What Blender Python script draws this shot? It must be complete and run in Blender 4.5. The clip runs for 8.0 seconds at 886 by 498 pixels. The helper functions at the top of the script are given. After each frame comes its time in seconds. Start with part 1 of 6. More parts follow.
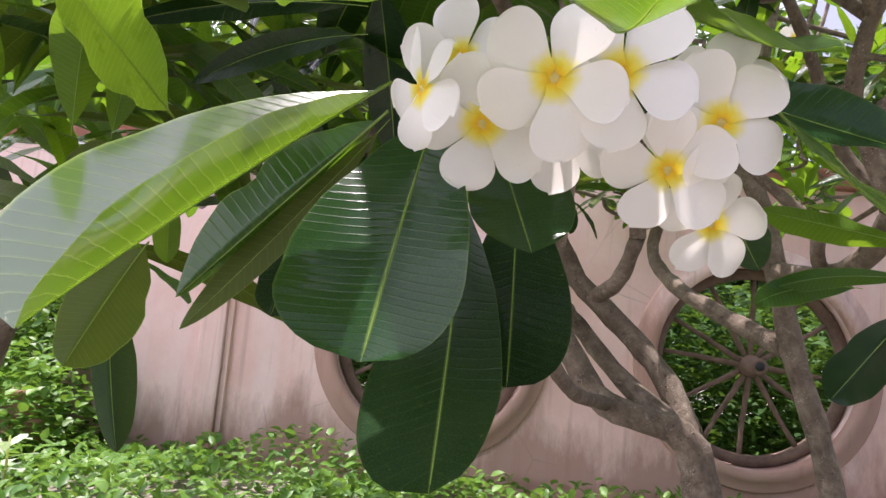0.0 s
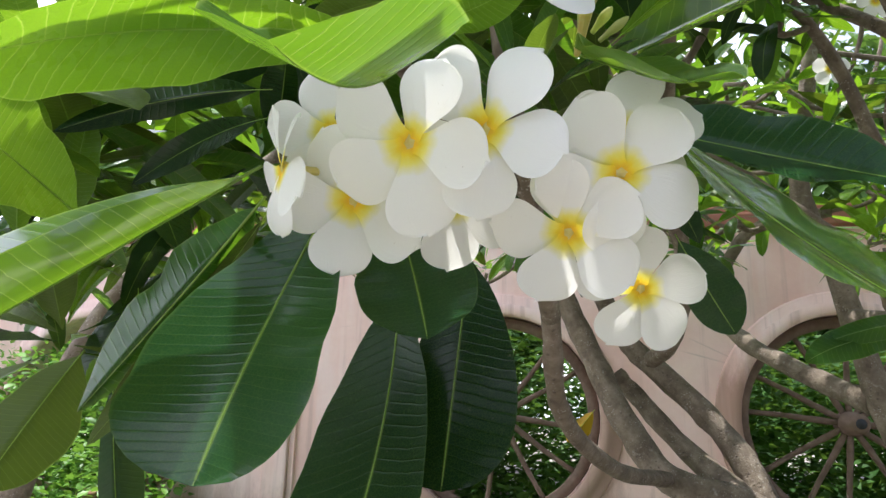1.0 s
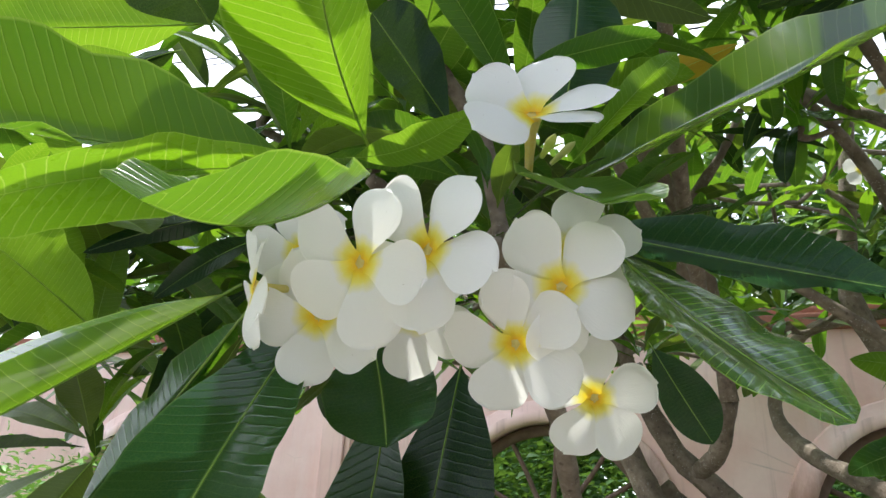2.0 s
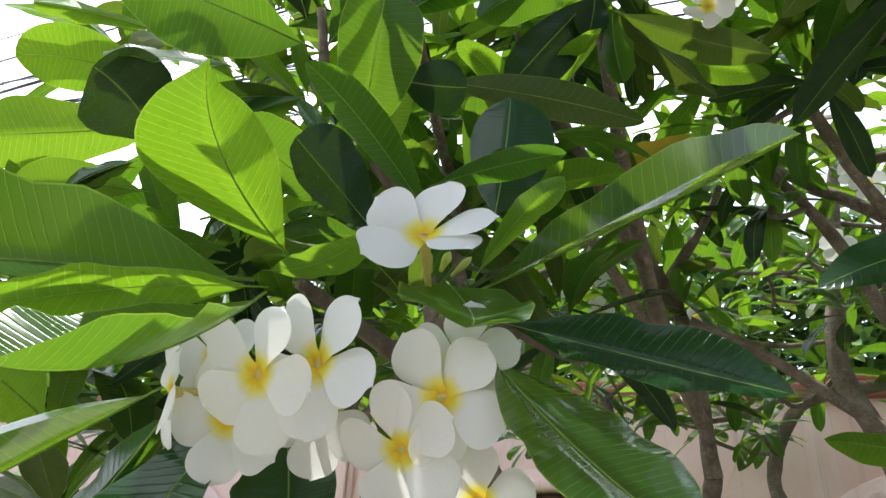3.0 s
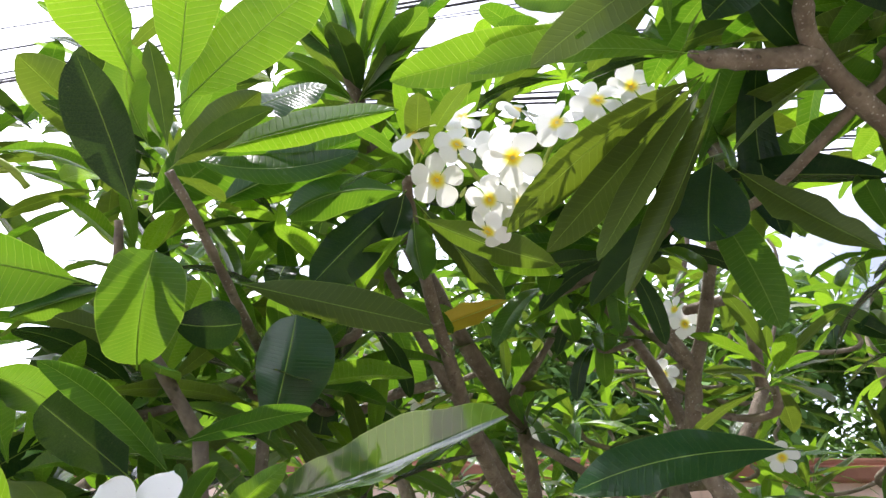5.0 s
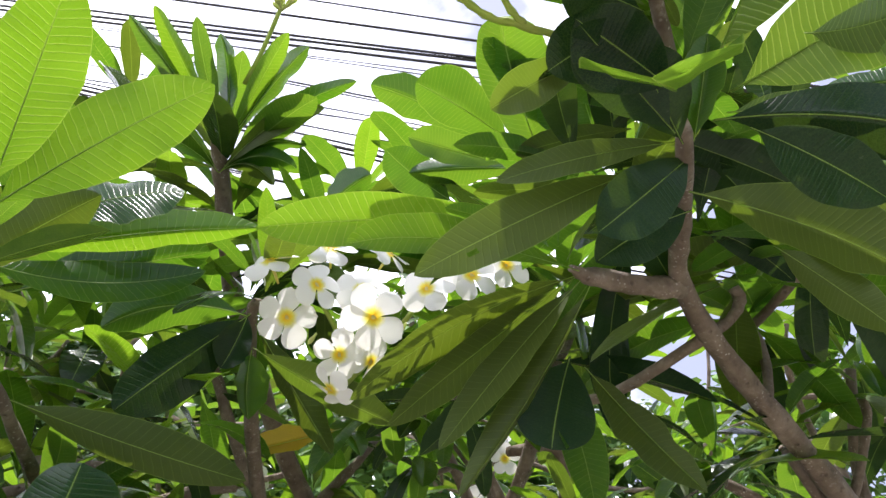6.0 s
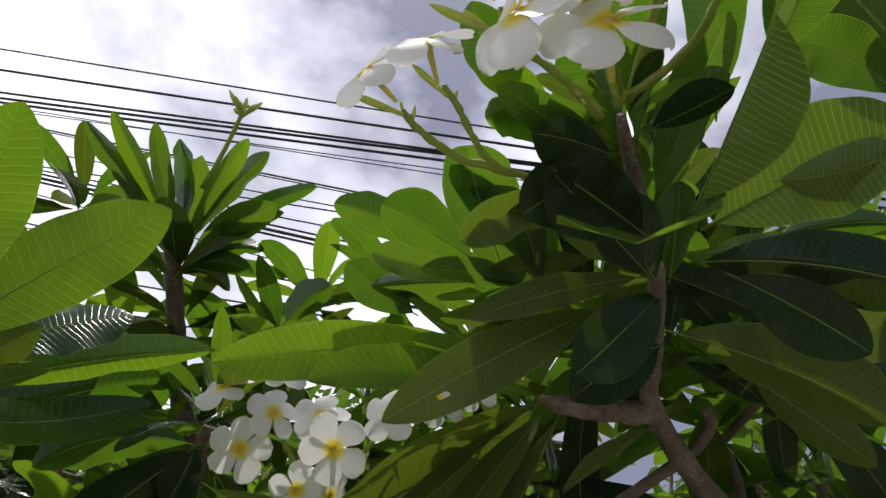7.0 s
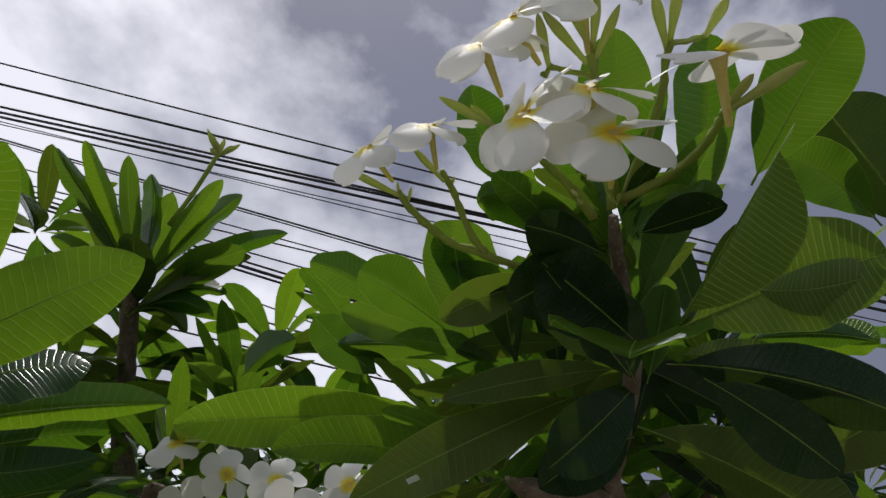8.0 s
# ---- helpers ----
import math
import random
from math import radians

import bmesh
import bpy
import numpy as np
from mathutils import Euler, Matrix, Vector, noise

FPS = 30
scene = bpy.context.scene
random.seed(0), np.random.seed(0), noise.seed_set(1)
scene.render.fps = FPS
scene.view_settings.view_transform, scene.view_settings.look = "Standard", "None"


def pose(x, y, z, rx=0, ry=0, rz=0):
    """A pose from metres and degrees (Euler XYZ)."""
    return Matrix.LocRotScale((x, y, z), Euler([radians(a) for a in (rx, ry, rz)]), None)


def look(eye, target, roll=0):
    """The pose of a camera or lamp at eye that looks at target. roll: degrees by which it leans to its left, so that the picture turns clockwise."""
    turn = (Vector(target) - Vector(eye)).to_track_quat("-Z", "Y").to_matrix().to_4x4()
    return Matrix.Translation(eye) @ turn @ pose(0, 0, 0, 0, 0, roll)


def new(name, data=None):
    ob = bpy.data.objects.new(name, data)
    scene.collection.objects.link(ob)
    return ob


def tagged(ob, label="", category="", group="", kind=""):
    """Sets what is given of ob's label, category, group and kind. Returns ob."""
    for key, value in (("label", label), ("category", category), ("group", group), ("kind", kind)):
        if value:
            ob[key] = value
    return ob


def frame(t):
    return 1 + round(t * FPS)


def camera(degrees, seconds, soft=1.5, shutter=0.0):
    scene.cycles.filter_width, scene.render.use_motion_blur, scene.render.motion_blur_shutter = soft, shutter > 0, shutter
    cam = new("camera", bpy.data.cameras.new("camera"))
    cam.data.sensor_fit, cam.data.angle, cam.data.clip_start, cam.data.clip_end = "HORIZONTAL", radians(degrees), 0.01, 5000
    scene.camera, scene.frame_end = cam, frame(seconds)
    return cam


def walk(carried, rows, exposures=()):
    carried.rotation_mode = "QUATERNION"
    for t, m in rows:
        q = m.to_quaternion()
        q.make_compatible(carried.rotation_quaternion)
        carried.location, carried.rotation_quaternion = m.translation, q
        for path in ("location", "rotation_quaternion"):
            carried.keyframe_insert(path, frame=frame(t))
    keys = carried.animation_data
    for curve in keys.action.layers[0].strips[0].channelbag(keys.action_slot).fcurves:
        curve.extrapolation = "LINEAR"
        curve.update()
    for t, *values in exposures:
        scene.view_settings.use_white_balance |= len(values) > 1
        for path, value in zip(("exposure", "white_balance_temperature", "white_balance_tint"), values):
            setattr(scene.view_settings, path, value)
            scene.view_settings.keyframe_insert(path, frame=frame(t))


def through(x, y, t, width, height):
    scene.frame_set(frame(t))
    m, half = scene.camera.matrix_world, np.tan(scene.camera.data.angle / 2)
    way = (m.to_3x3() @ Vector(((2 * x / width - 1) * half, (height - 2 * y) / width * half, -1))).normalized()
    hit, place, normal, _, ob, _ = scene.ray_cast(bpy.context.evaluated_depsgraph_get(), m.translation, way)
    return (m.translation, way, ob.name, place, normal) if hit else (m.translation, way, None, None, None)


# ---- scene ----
cam = camera(66.2, 8.0)
PATH = [
    (0, (-0.273, 0.254, 0.674), (-0.391, 2.231, 0.956), 4.7),
    (0.5, (-0.194, 0.281, 0.658), (-0.433, 2.232, 1.03), 3.5),
    (1, (-0.151, 0.318, 0.699), (-0.507, 2.228, 1.173), 1.3),
    (1.2, (-0.124, 0.335, 0.708), (-0.539, 2.224, 1.219), 1.2),
    (2.3, (-0.061, 0.288, 0.696), (-0.601, 2.023, 1.532), 2.3),
    (2.5, (-0.04, 0.282, 0.701), (-0.601, 1.994, 1.569), 2.3),
    (3, (0.018, 0.272, 0.72), (-0.533, 1.967, 1.627), 3.4),
    (3.5, (0.06, 0.257, 0.728), (-0.356, 1.951, 1.707), 2.1),
    (4, (0.085, 0.244, 0.737), (-0.298, 1.893, 1.801), 2.3),
    (4.2, (0.095, 0.239, 0.746), (-0.255, 1.877, 1.84), 2.8),
    (5.3, (0.218, 0.133, 0.952), (-0.051, 1.853, 1.936), 2.7),
    (5.5, (0.204, 0.131, 0.988), (0.055, 1.854, 1.993), 5.1),
    (6, (0.17, 0.13, 1.044), (0.31, 1.767, 2.184), 6.6),
    (6.5, (0.158, 0.135, 1.068), (0.39, 1.659, 2.342), 4.6),
    (7, (0.153, 0.123, 1.094), (0.379, 1.589, 2.436), 4.1),
    (7.5, (0.134, 0.114, 1.117), (0.403, 1.501, 2.532), 5.8),
    (8, (0.126, 0.111, 1.115), (0.442, 1.459, 2.559), 5.7),
]
walk(cam, [(t, look(eye, target, roll)) for t, eye, target, roll in PATH], [
    (0, 0.64, 6250, 29), (0.5, 0.62, 6050, 21), (1.2, 0.62, 6000, 11), (2.5, 0.36, 6030, 9), (4, 0.48, 6000, 16), (5.4, 0.72, 6100, 18), (6.1, 0.50, 6100, 19),
    (6.6, -0.15, 6250, 15), (7.0, -0.85, 6250, 15), (7.5, -1.3, 6250, 14), (8, -1.38, 6250, 14),
])

SUN_EL, SUN_AZ = 80.0, -55.0   # height of the sun, and its bearing from straight ahead towards the right


def sky_world():
    world = bpy.data.worlds.new("sky")
    scene.world = world
    world.use_nodes = True
    nt = world.node_tree
    nt.nodes.clear()
    out = nt.nodes.new("ShaderNodeOutputWorld")
    sky = nt.nodes.new("ShaderNodeTexSky")
    sky.sky_type, sky.sun_disc = "NISHITA", False
    sky.sun_elevation, sky.sun_rotation = radians(SUN_EL), radians(SUN_AZ)
    sky.dust_density, sky.air_density = 3.0, 1.2
    co = nt.nodes.new("ShaderNodeTexCoord")
    mp = nt.nodes.new("ShaderNodeMapping")
    mp.inputs["Scale"].default_value = (1.0, 1.0, 1.6)
    mp.inputs["Rotation"].default_value = (0, 0, radians(-20))
    mp.inputs["Location"].default_value = (1.3, 0.4, 0.75)
    nz = nt.nodes.new("ShaderNodeTexNoise")
    nz.inputs["Scale"].default_value, nz.inputs["Detail"].default_value = 2.0, 10.0
    nz.inputs["Roughness"].default_value = 0.56
    ramp = nt.nodes.new("ShaderNodeValToRGB")
    ramp.color_ramp.elements[0].position, ramp.color_ramp.elements[1].position = 0.42, 0.62
    cloud = nt.nodes.new("ShaderNodeMix")
    cloud.data_type = "RGBA"
    cloud.inputs[6].default_value = (3.9, 4.1, 5.2, 1)
    cloud.inputs[7].default_value = (21.0, 21.0, 21.6, 1)
    mix = nt.nodes.new("ShaderNodeMix")
    mix.data_type = "RGBA"
    mix.inputs[0].default_value = 0.75
    bg = nt.nodes.new("ShaderNodeBackground")
    bg.inputs["Strength"].default_value = 0.135
    link = nt.links.new
    link(co.outputs["Generated"], mp.inputs["Vector"])
    link(mp.outputs["Vector"], nz.inputs["Vector"])
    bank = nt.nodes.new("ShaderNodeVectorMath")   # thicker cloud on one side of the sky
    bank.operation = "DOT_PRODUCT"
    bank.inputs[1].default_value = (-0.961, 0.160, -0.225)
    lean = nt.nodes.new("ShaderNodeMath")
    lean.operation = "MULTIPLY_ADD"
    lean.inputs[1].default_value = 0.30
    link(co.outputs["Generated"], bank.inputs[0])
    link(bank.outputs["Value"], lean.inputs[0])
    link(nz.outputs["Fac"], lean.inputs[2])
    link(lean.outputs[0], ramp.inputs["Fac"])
    link(ramp.outputs["Color"], cloud.inputs[0])
    link(sky.outputs["Color"], mix.inputs[6])
    link(cloud.outputs[2], mix.inputs[7])
    link(mix.outputs[2], bg.inputs["Color"])
    link(bg.outputs["Background"], out.inputs["Surface"])


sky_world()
sun = new("sun", bpy.data.lights.new("sun", "SUN"))
sun.data.energy, sun.data.angle, sun.data.color = 5.0, radians(0.6), (1.0, 0.95, 0.86)
el, az = radians(SUN_EL), radians(SUN_AZ)
sun.matrix_world = look((0, 0, 0), (-math.sin(az) * math.cos(el), -math.cos(az) * math.cos(el), -math.sin(el)))


# ---- materials ----
class Nodes:
    """Shortcuts for a node tree."""

    def __init__(self, name):
        self.mat = bpy.data.materials.new(name)
        self.mat.use_nodes = True
        self.nt = self.mat.node_tree
        self.nt.nodes.clear()
        self.out = self.nt.nodes.new("ShaderNodeOutputMaterial")

    def add(self, kind, **inputs):
        node = self.nt.nodes.new("ShaderNode" + kind)
        for key, value in inputs.items():
            self.put(node.inputs[key.replace("_", " ")], value)
        return node

    def put(self, socket, value):
        if isinstance(value, bpy.types.NodeSocket):
            self.nt.links.new(value, socket)
        else:
            socket.default_value = value

    def math(self, op, a, b=0.0, c=0.0, clamp=False):
        node = self.nt.nodes.new("ShaderNodeMath")
        node.operation, node.use_clamp = op, clamp
        for n, v in enumerate((a, b, c)):
            self.put(node.inputs[n], v)
        return node.outputs[0]

    def mix(self, fac, a, b, blend="MIX"):
        node = self.nt.nodes.new("ShaderNodeMix")
        node.data_type, node.blend_type = "RGBA", blend
        for n, v in ((0, fac), (6, a), (7, b)):
            self.put(node.inputs[n], v)
        return node.outputs[2]

    def noise(self, scale, detail=4.0, rough=0.55, vector=None, stretch=None):
        node = self.add("TexNoise", Scale=scale, Detail=detail, Roughness=rough)
        co = vector or self.add("TexCoord").outputs["Object"]
        if stretch:
            mp = self.add("Mapping", Vector=co, Scale=stretch)
            co = mp.outputs["Vector"]
        self.put(node.inputs["Vector"], co)
        return node.outputs["Fac"]

    def ramp(self, fac, stops):
        node = self.nt.nodes.new("ShaderNodeValToRGB")
        r = node.color_ramp
        while len(r.elements) < len(stops):
            r.elements.new(0.5)
        for e, (p, c) in zip(r.elements, stops):
            e.position, e.color = p, (*c, 1) if len(c) == 3 else c
        self.put(node.inputs["Fac"], fac)
        return node.outputs["Color"]

    def bump(self, height, strength=0.3, distance=0.002):
        return self.add("Bump", Height=height, Strength=strength, Distance=distance).outputs["Normal"]

    def done(self, shader):
        self.nt.links.new(shader, self.out.inputs["Surface"])
        return self.mat


def rgb(r, g, b):
    return (r, g, b, 1.0)


def leaf_material(name, dark, pale, glow, gloss, through, spots=0.0, specular=0.25, veins=0.15, relief=0.2, rim=0.6, coat=0.0, fine=9.0):
    """A leaf blade: pinnate side veins, a pale rib and margin, two scales of blotches; light shines through."""
    n = Nodes(name)
    uv = n.add("UVMap").outputs["UV"]
    sep = n.add("SeparateXYZ", Vector=uv)
    u, v = sep.outputs["X"], sep.outputs["Y"]
    across = n.math("ABSOLUTE", n.math("MULTIPLY_ADD", v, 2.0, -1.0))
    rnd = n.add("ObjectInfo").outputs["Random"]
    sway = n.noise(3.0, 1.0, vector=uv)
    x = n.math("ADD", n.math("MULTIPLY", u, n.math("MULTIPLY_ADD", rnd, 9.0, 24.0)), n.math("MULTIPLY", across, -1.5))
    x = n.math("ADD", x, n.math("MULTIPLY", sway, 0.35))
    x = n.math("ADD", x, n.math("MULTIPLY", n.noise(16.0, 3.0, 0.6, vector=uv, stretch=(1.0, 0.5, 1.0)), 0.28))
    ridge = n.math("ABSOLUTE", n.math("MULTIPLY_ADD", n.math("FRACT", x), 2.0, -1.0))
    vein = n.math("MULTIPLY_ADD", ridge, fine, 1.0 - fine, clamp=True)
    rib = n.math("MULTIPLY_ADD", across, -38.0, 1.3, clamp=True)
    edge = n.math("MULTIPLY_ADD", across, 40.0, -38.6, clamp=True)
    blotch = n.noise(26.0, 5.0)
    broad = n.noise(7.0, 3.0)
    tone = n.math("ADD", n.math("MULTIPLY", broad, 0.7), n.math("MULTIPLY", blotch, 0.45))
    tone = n.math("ADD", tone, n.math("MULTIPLY_ADD", rnd, 0.5, -0.42), clamp=True)
    body = n.mix(tone, dark, pale)
    lines = n.math("MAXIMUM", n.math("MULTIPLY", vein, veins), n.math("MAXIMUM", n.math("MULTIPLY", rib, 0.6), n.math("MULTIPLY", edge, rim)))
    veined = n.mix(lines, body, rgb(0.24, 0.36, 0.07))
    if spots:
        speck = n.math("MULTIPLY_ADD", n.noise(120.0, 3.0, 0.7), 9.0, -6.1, clamp=True)
        veined = n.mix(n.math("MULTIPLY", speck, spots), veined, rgb(0.34, 0.33, 0.22))
    groove = n.math("POWER", ridge, 7.0)
    web = n.add("TexVoronoi", Scale=420.0, Vector=n.add("TexCoord").outputs["Object"])
    web.feature = "DISTANCE_TO_EDGE"
    net = n.math("MULTIPLY_ADD", web.outputs["Distance"], -9.0, 1.0, clamp=True)
    veined = n.mix(n.math("MULTIPLY", net, 0.10), veined, rgb(0.20, 0.30, 0.06))
    height = n.math("ADD", n.math("MULTIPLY", groove, -0.55), n.math("MULTIPLY", n.noise(30.0, 3.0), 0.9))
    normal = n.bump(height, relief, 0.002)
    rough = n.math("ADD", n.math("MULTIPLY", n.noise(40.0, 3.0), 0.18), gloss)
    top = n.add("BsdfPrincipled", Base_Color=veined, Roughness=rough, Normal=normal, Specular_IOR_Level=specular, Coat_Weight=coat, Coat_Roughness=0.08, Coat_IOR=2.4)
    glow = n.mix(n.math("MULTIPLY", rnd, 0.5), glow, rgb(0.08, 0.27, 0.008))
    shine = n.mix(n.math("MULTIPLY", lines, 0.55), n.mix(tone, glow, n.mix(0.5, glow, rgb(0.41, 0.52, 0.033))), rgb(0.40, 0.52, 0.08))
    shine = n.mix(n.math("MULTIPLY", vein, min(0.6, 1.6 * veins)), shine, rgb(0.48, 0.60, 0.10))
    shine = n.mix(n.math("MULTIPLY", net, 0.25), shine, rgb(0.06, 0.17, 0.008))
    trans = n.add("BsdfTranslucent", Color=shine, Normal=normal)
    return mixed(n, through, top, trans)


def mixed(n, fac, a, b):
    node = n.add("MixShader")
    n.put(node.inputs[0], fac)
    n.nt.links.new(a.outputs[0], node.inputs[1])
    n.nt.links.new(b.outputs[0], node.inputs[2])
    return n.done(node.outputs[0])


def petal_material():
    """Waxy white, with a yellow throat that fades outward along the petal."""
    n = Nodes("plumeria_petal")
    uv = n.add("UVMap").outputs["UV"]
    sep = n.add("SeparateXYZ", Vector=uv)
    u, v = sep.outputs["X"], sep.outputs["Y"]
    wob = n.math("MULTIPLY_ADD", n.noise(4.0, 1.0, vector=uv), 0.10, -0.05)
    side = n.math("MULTIPLY", n.math("ABSOLUTE", n.math("SUBTRACT", v, 0.5)), 0.12)
    fade = n.math("ADD", n.math("ADD", u, wob), side)
    tint = n.ramp(fade, [(0.0, (0.90, 0.56, 0.006)), (0.10, (0.92, 0.72, 0.012)), (0.185, (0.92, 0.84, 0.16)), (0.26, (0.91, 0.88, 0.56)), (0.34, (0.93, 0.93, 0.915))])
    grain = n.noise(6.0, 3.0, vector=uv, stretch=(0.6, 5.0, 1.0))
    tint = n.mix(n.math("MULTIPLY", grain, 0.05), tint, rgb(0.78, 0.76, 0.70))
    speck = n.math("MULTIPLY_ADD", n.noise(34.0, 1.0, 0.4), 30.0, -24.3, clamp=True)
    tint = n.mix(n.math("MULTIPLY", speck, 0.75), tint, rgb(0.20, 0.11, 0.04))
    normal = n.bump(grain, 0.25, 0.0015)
    top = n.add("BsdfPrincipled", Base_Color=tint, Roughness=0.46, Specular_IOR_Level=0.4, Normal=normal)
    trans = n.add("BsdfTranslucent", Color=n.mix(1.0, tint, rgb(1.0, 0.985, 0.93), "MULTIPLY"))
    return mixed(n, 0.4, top, trans)


def plain_material(name, a, b, scale, rough=0.7, bump=0.3, dist=0.002, through=0.0, stretch=None, detail=6.0, specular=0.5, vary=0.0):
    """Two tones blotched at two scales, with relief."""
    n = Nodes(name)
    fine = n.noise(scale, detail, 0.6, stretch=stretch)
    broad = n.noise(scale * 0.17, 3.0, 0.5)
    fac = n.math("ADD", n.math("MULTIPLY", fine, 0.7), n.math("MULTIPLY_ADD", broad, 0.9, -0.35), clamp=True)
    if vary:
        kind = n.add("NewGeometry").outputs["Random Per Island"]
        fac = n.math("ADD", fac, n.math("MULTIPLY_ADD", kind, vary, -0.5 * vary), clamp=True)
    col = n.mix(fac, a, b)
    normal = n.bump(fine, bump, dist)
    top = n.add("BsdfPrincipled", Base_Color=col, Roughness=rough, Normal=normal, Specular_IOR_Level=specular)
    if through:
        trans = n.add("BsdfTranslucent", Color=n.mix(0.5, col, rgb(0.35, 0.6, 0.06)))
        return mixed(n, through, top, trans)
    return n.done(top.outputs[0])


def bark_material():
    """Grey-brown plumeria bark: pale lichen blotches and dark leaf scars."""
    n = Nodes("plumeria_bark")
    fine = n.noise(70.0, 8.0, 0.65)
    mid = n.noise(18.0, 4.0)
    col = n.ramp(n.math("ADD", n.math("MULTIPLY", fine, 0.4), n.math("MULTIPLY", mid, 0.6)),
                 [(0.34, (0.10, 0.074, 0.050)), (0.5, (0.175, 0.135, 0.095)), (0.66, (0.28, 0.23, 0.17))])
    lichen = n.math("MULTIPLY_ADD", n.noise(33.0, 5.0, 0.7), 8.0, -4.95, clamp=True)
    col = n.mix(n.math("MULTIPLY", lichen, 0.6), col, rgb(0.48, 0.45, 0.40))
    cell = n.add("TexVoronoi", Scale=62.0, Vector=n.add("TexCoord").outputs["Object"]).outputs["Distance"]
    scar = n.math("MULTIPLY_ADD", cell, -7.0, 1.5, clamp=True)
    col = n.mix(n.math("MULTIPLY", scar, 0.4), col, rgb(0.06, 0.04, 0.03))
    dots = n.add("TexVoronoi", Scale=170.0, Vector=n.add("TexCoord").outputs["Object"]).outputs["Distance"]
    dots = n.math("MULTIPLY", n.math("MULTIPLY_ADD", dots, -9.0, 2.4, clamp=True), n.math("MULTIPLY_ADD", n.noise(24.0, 3.0), 6.0, -2.9, clamp=True))
    col = n.mix(n.math("MULTIPLY", dots, 0.8), col, rgb(0.55, 0.52, 0.46))
    normal = n.bump(n.math("SUBTRACT", n.math("ADD", fine, mid), n.math("MULTIPLY", scar, 0.6)), 0.8, 0.006)
    return n.done(n.add("BsdfPrincipled", Base_Color=col, Roughness=0.85, Normal=normal).outputs[0])


def plaster_material():
    """Old pink lime plaster: blotches, rain streaks, damp rising from the ground, hairline cracks."""
    n = Nodes("pink_plaster")
    co = n.add("TexCoord").outputs["Object"]
    broad = n.noise(1.6, 5.0, 0.6)
    fine = n.noise(45.0, 7.0, 0.65)
    col = n.mix(n.math("MULTIPLY_ADD", broad, 3.2, -1.15, clamp=True), rgb(0.76, 0.50, 0.435), rgb(0.88, 0.68, 0.61))
    streak = n.math("MULTIPLY_ADD", n.noise(3.0, 5.0, 0.6, stretch=(2.6, 2.6, 0.22)), 6.0, -2.9, clamp=True)
    col = n.mix(n.math("MULTIPLY", streak, 0.4), col, rgb(0.86, 0.74, 0.70))
    drip = n.math("MULTIPLY_ADD", n.noise(5.0, 4.0, 0.6, stretch=(4.0, 4.0, 0.16)), 7.0, -3.9, clamp=True)
    col = n.mix(n.math("MULTIPLY", drip, 0.5), col, rgb(0.46, 0.30, 0.26))
    z = n.add("SeparateXYZ", Vector=co).outputs["Z"]
    stain = n.math("MULTIPLY_ADD", n.math("ADD", z, n.math("MULTIPLY", n.noise(2.6, 7.0, 0.7, stretch=(1.6, 1.6, 0.5)), -0.95)), -4.2, -0.40, clamp=True)
    col = n.mix(n.math("MULTIPLY", stain, 0.75), col, rgb(0.30, 0.17, 0.12))
    vor = n.add("TexVoronoi", Scale=2.6, Vector=co)
    vor.feature = "DISTANCE_TO_EDGE"
    crack = n.math("MULTIPLY", n.math("MULTIPLY_ADD", vor.outputs["Distance"], -130.0, 1.0, clamp=True), n.math("MULTIPLY_ADD", broad, 5.0, -2.5, clamp=True))
    col = n.mix(n.math("MULTIPLY", crack, 0.6), col, rgb(0.16, 0.10, 0.08))
    col = n.mix(n.math("MULTIPLY", fine, 0.16), col, rgb(0.36, 0.26, 0.23))
    normal = n.bump(n.math("SUBTRACT", fine, crack), 0.35, 0.003)
    return n.done(n.add("BsdfPrincipled", Base_Color=col, Roughness=0.9, Normal=normal, Specular_IOR_Level=0.25).outputs[0])


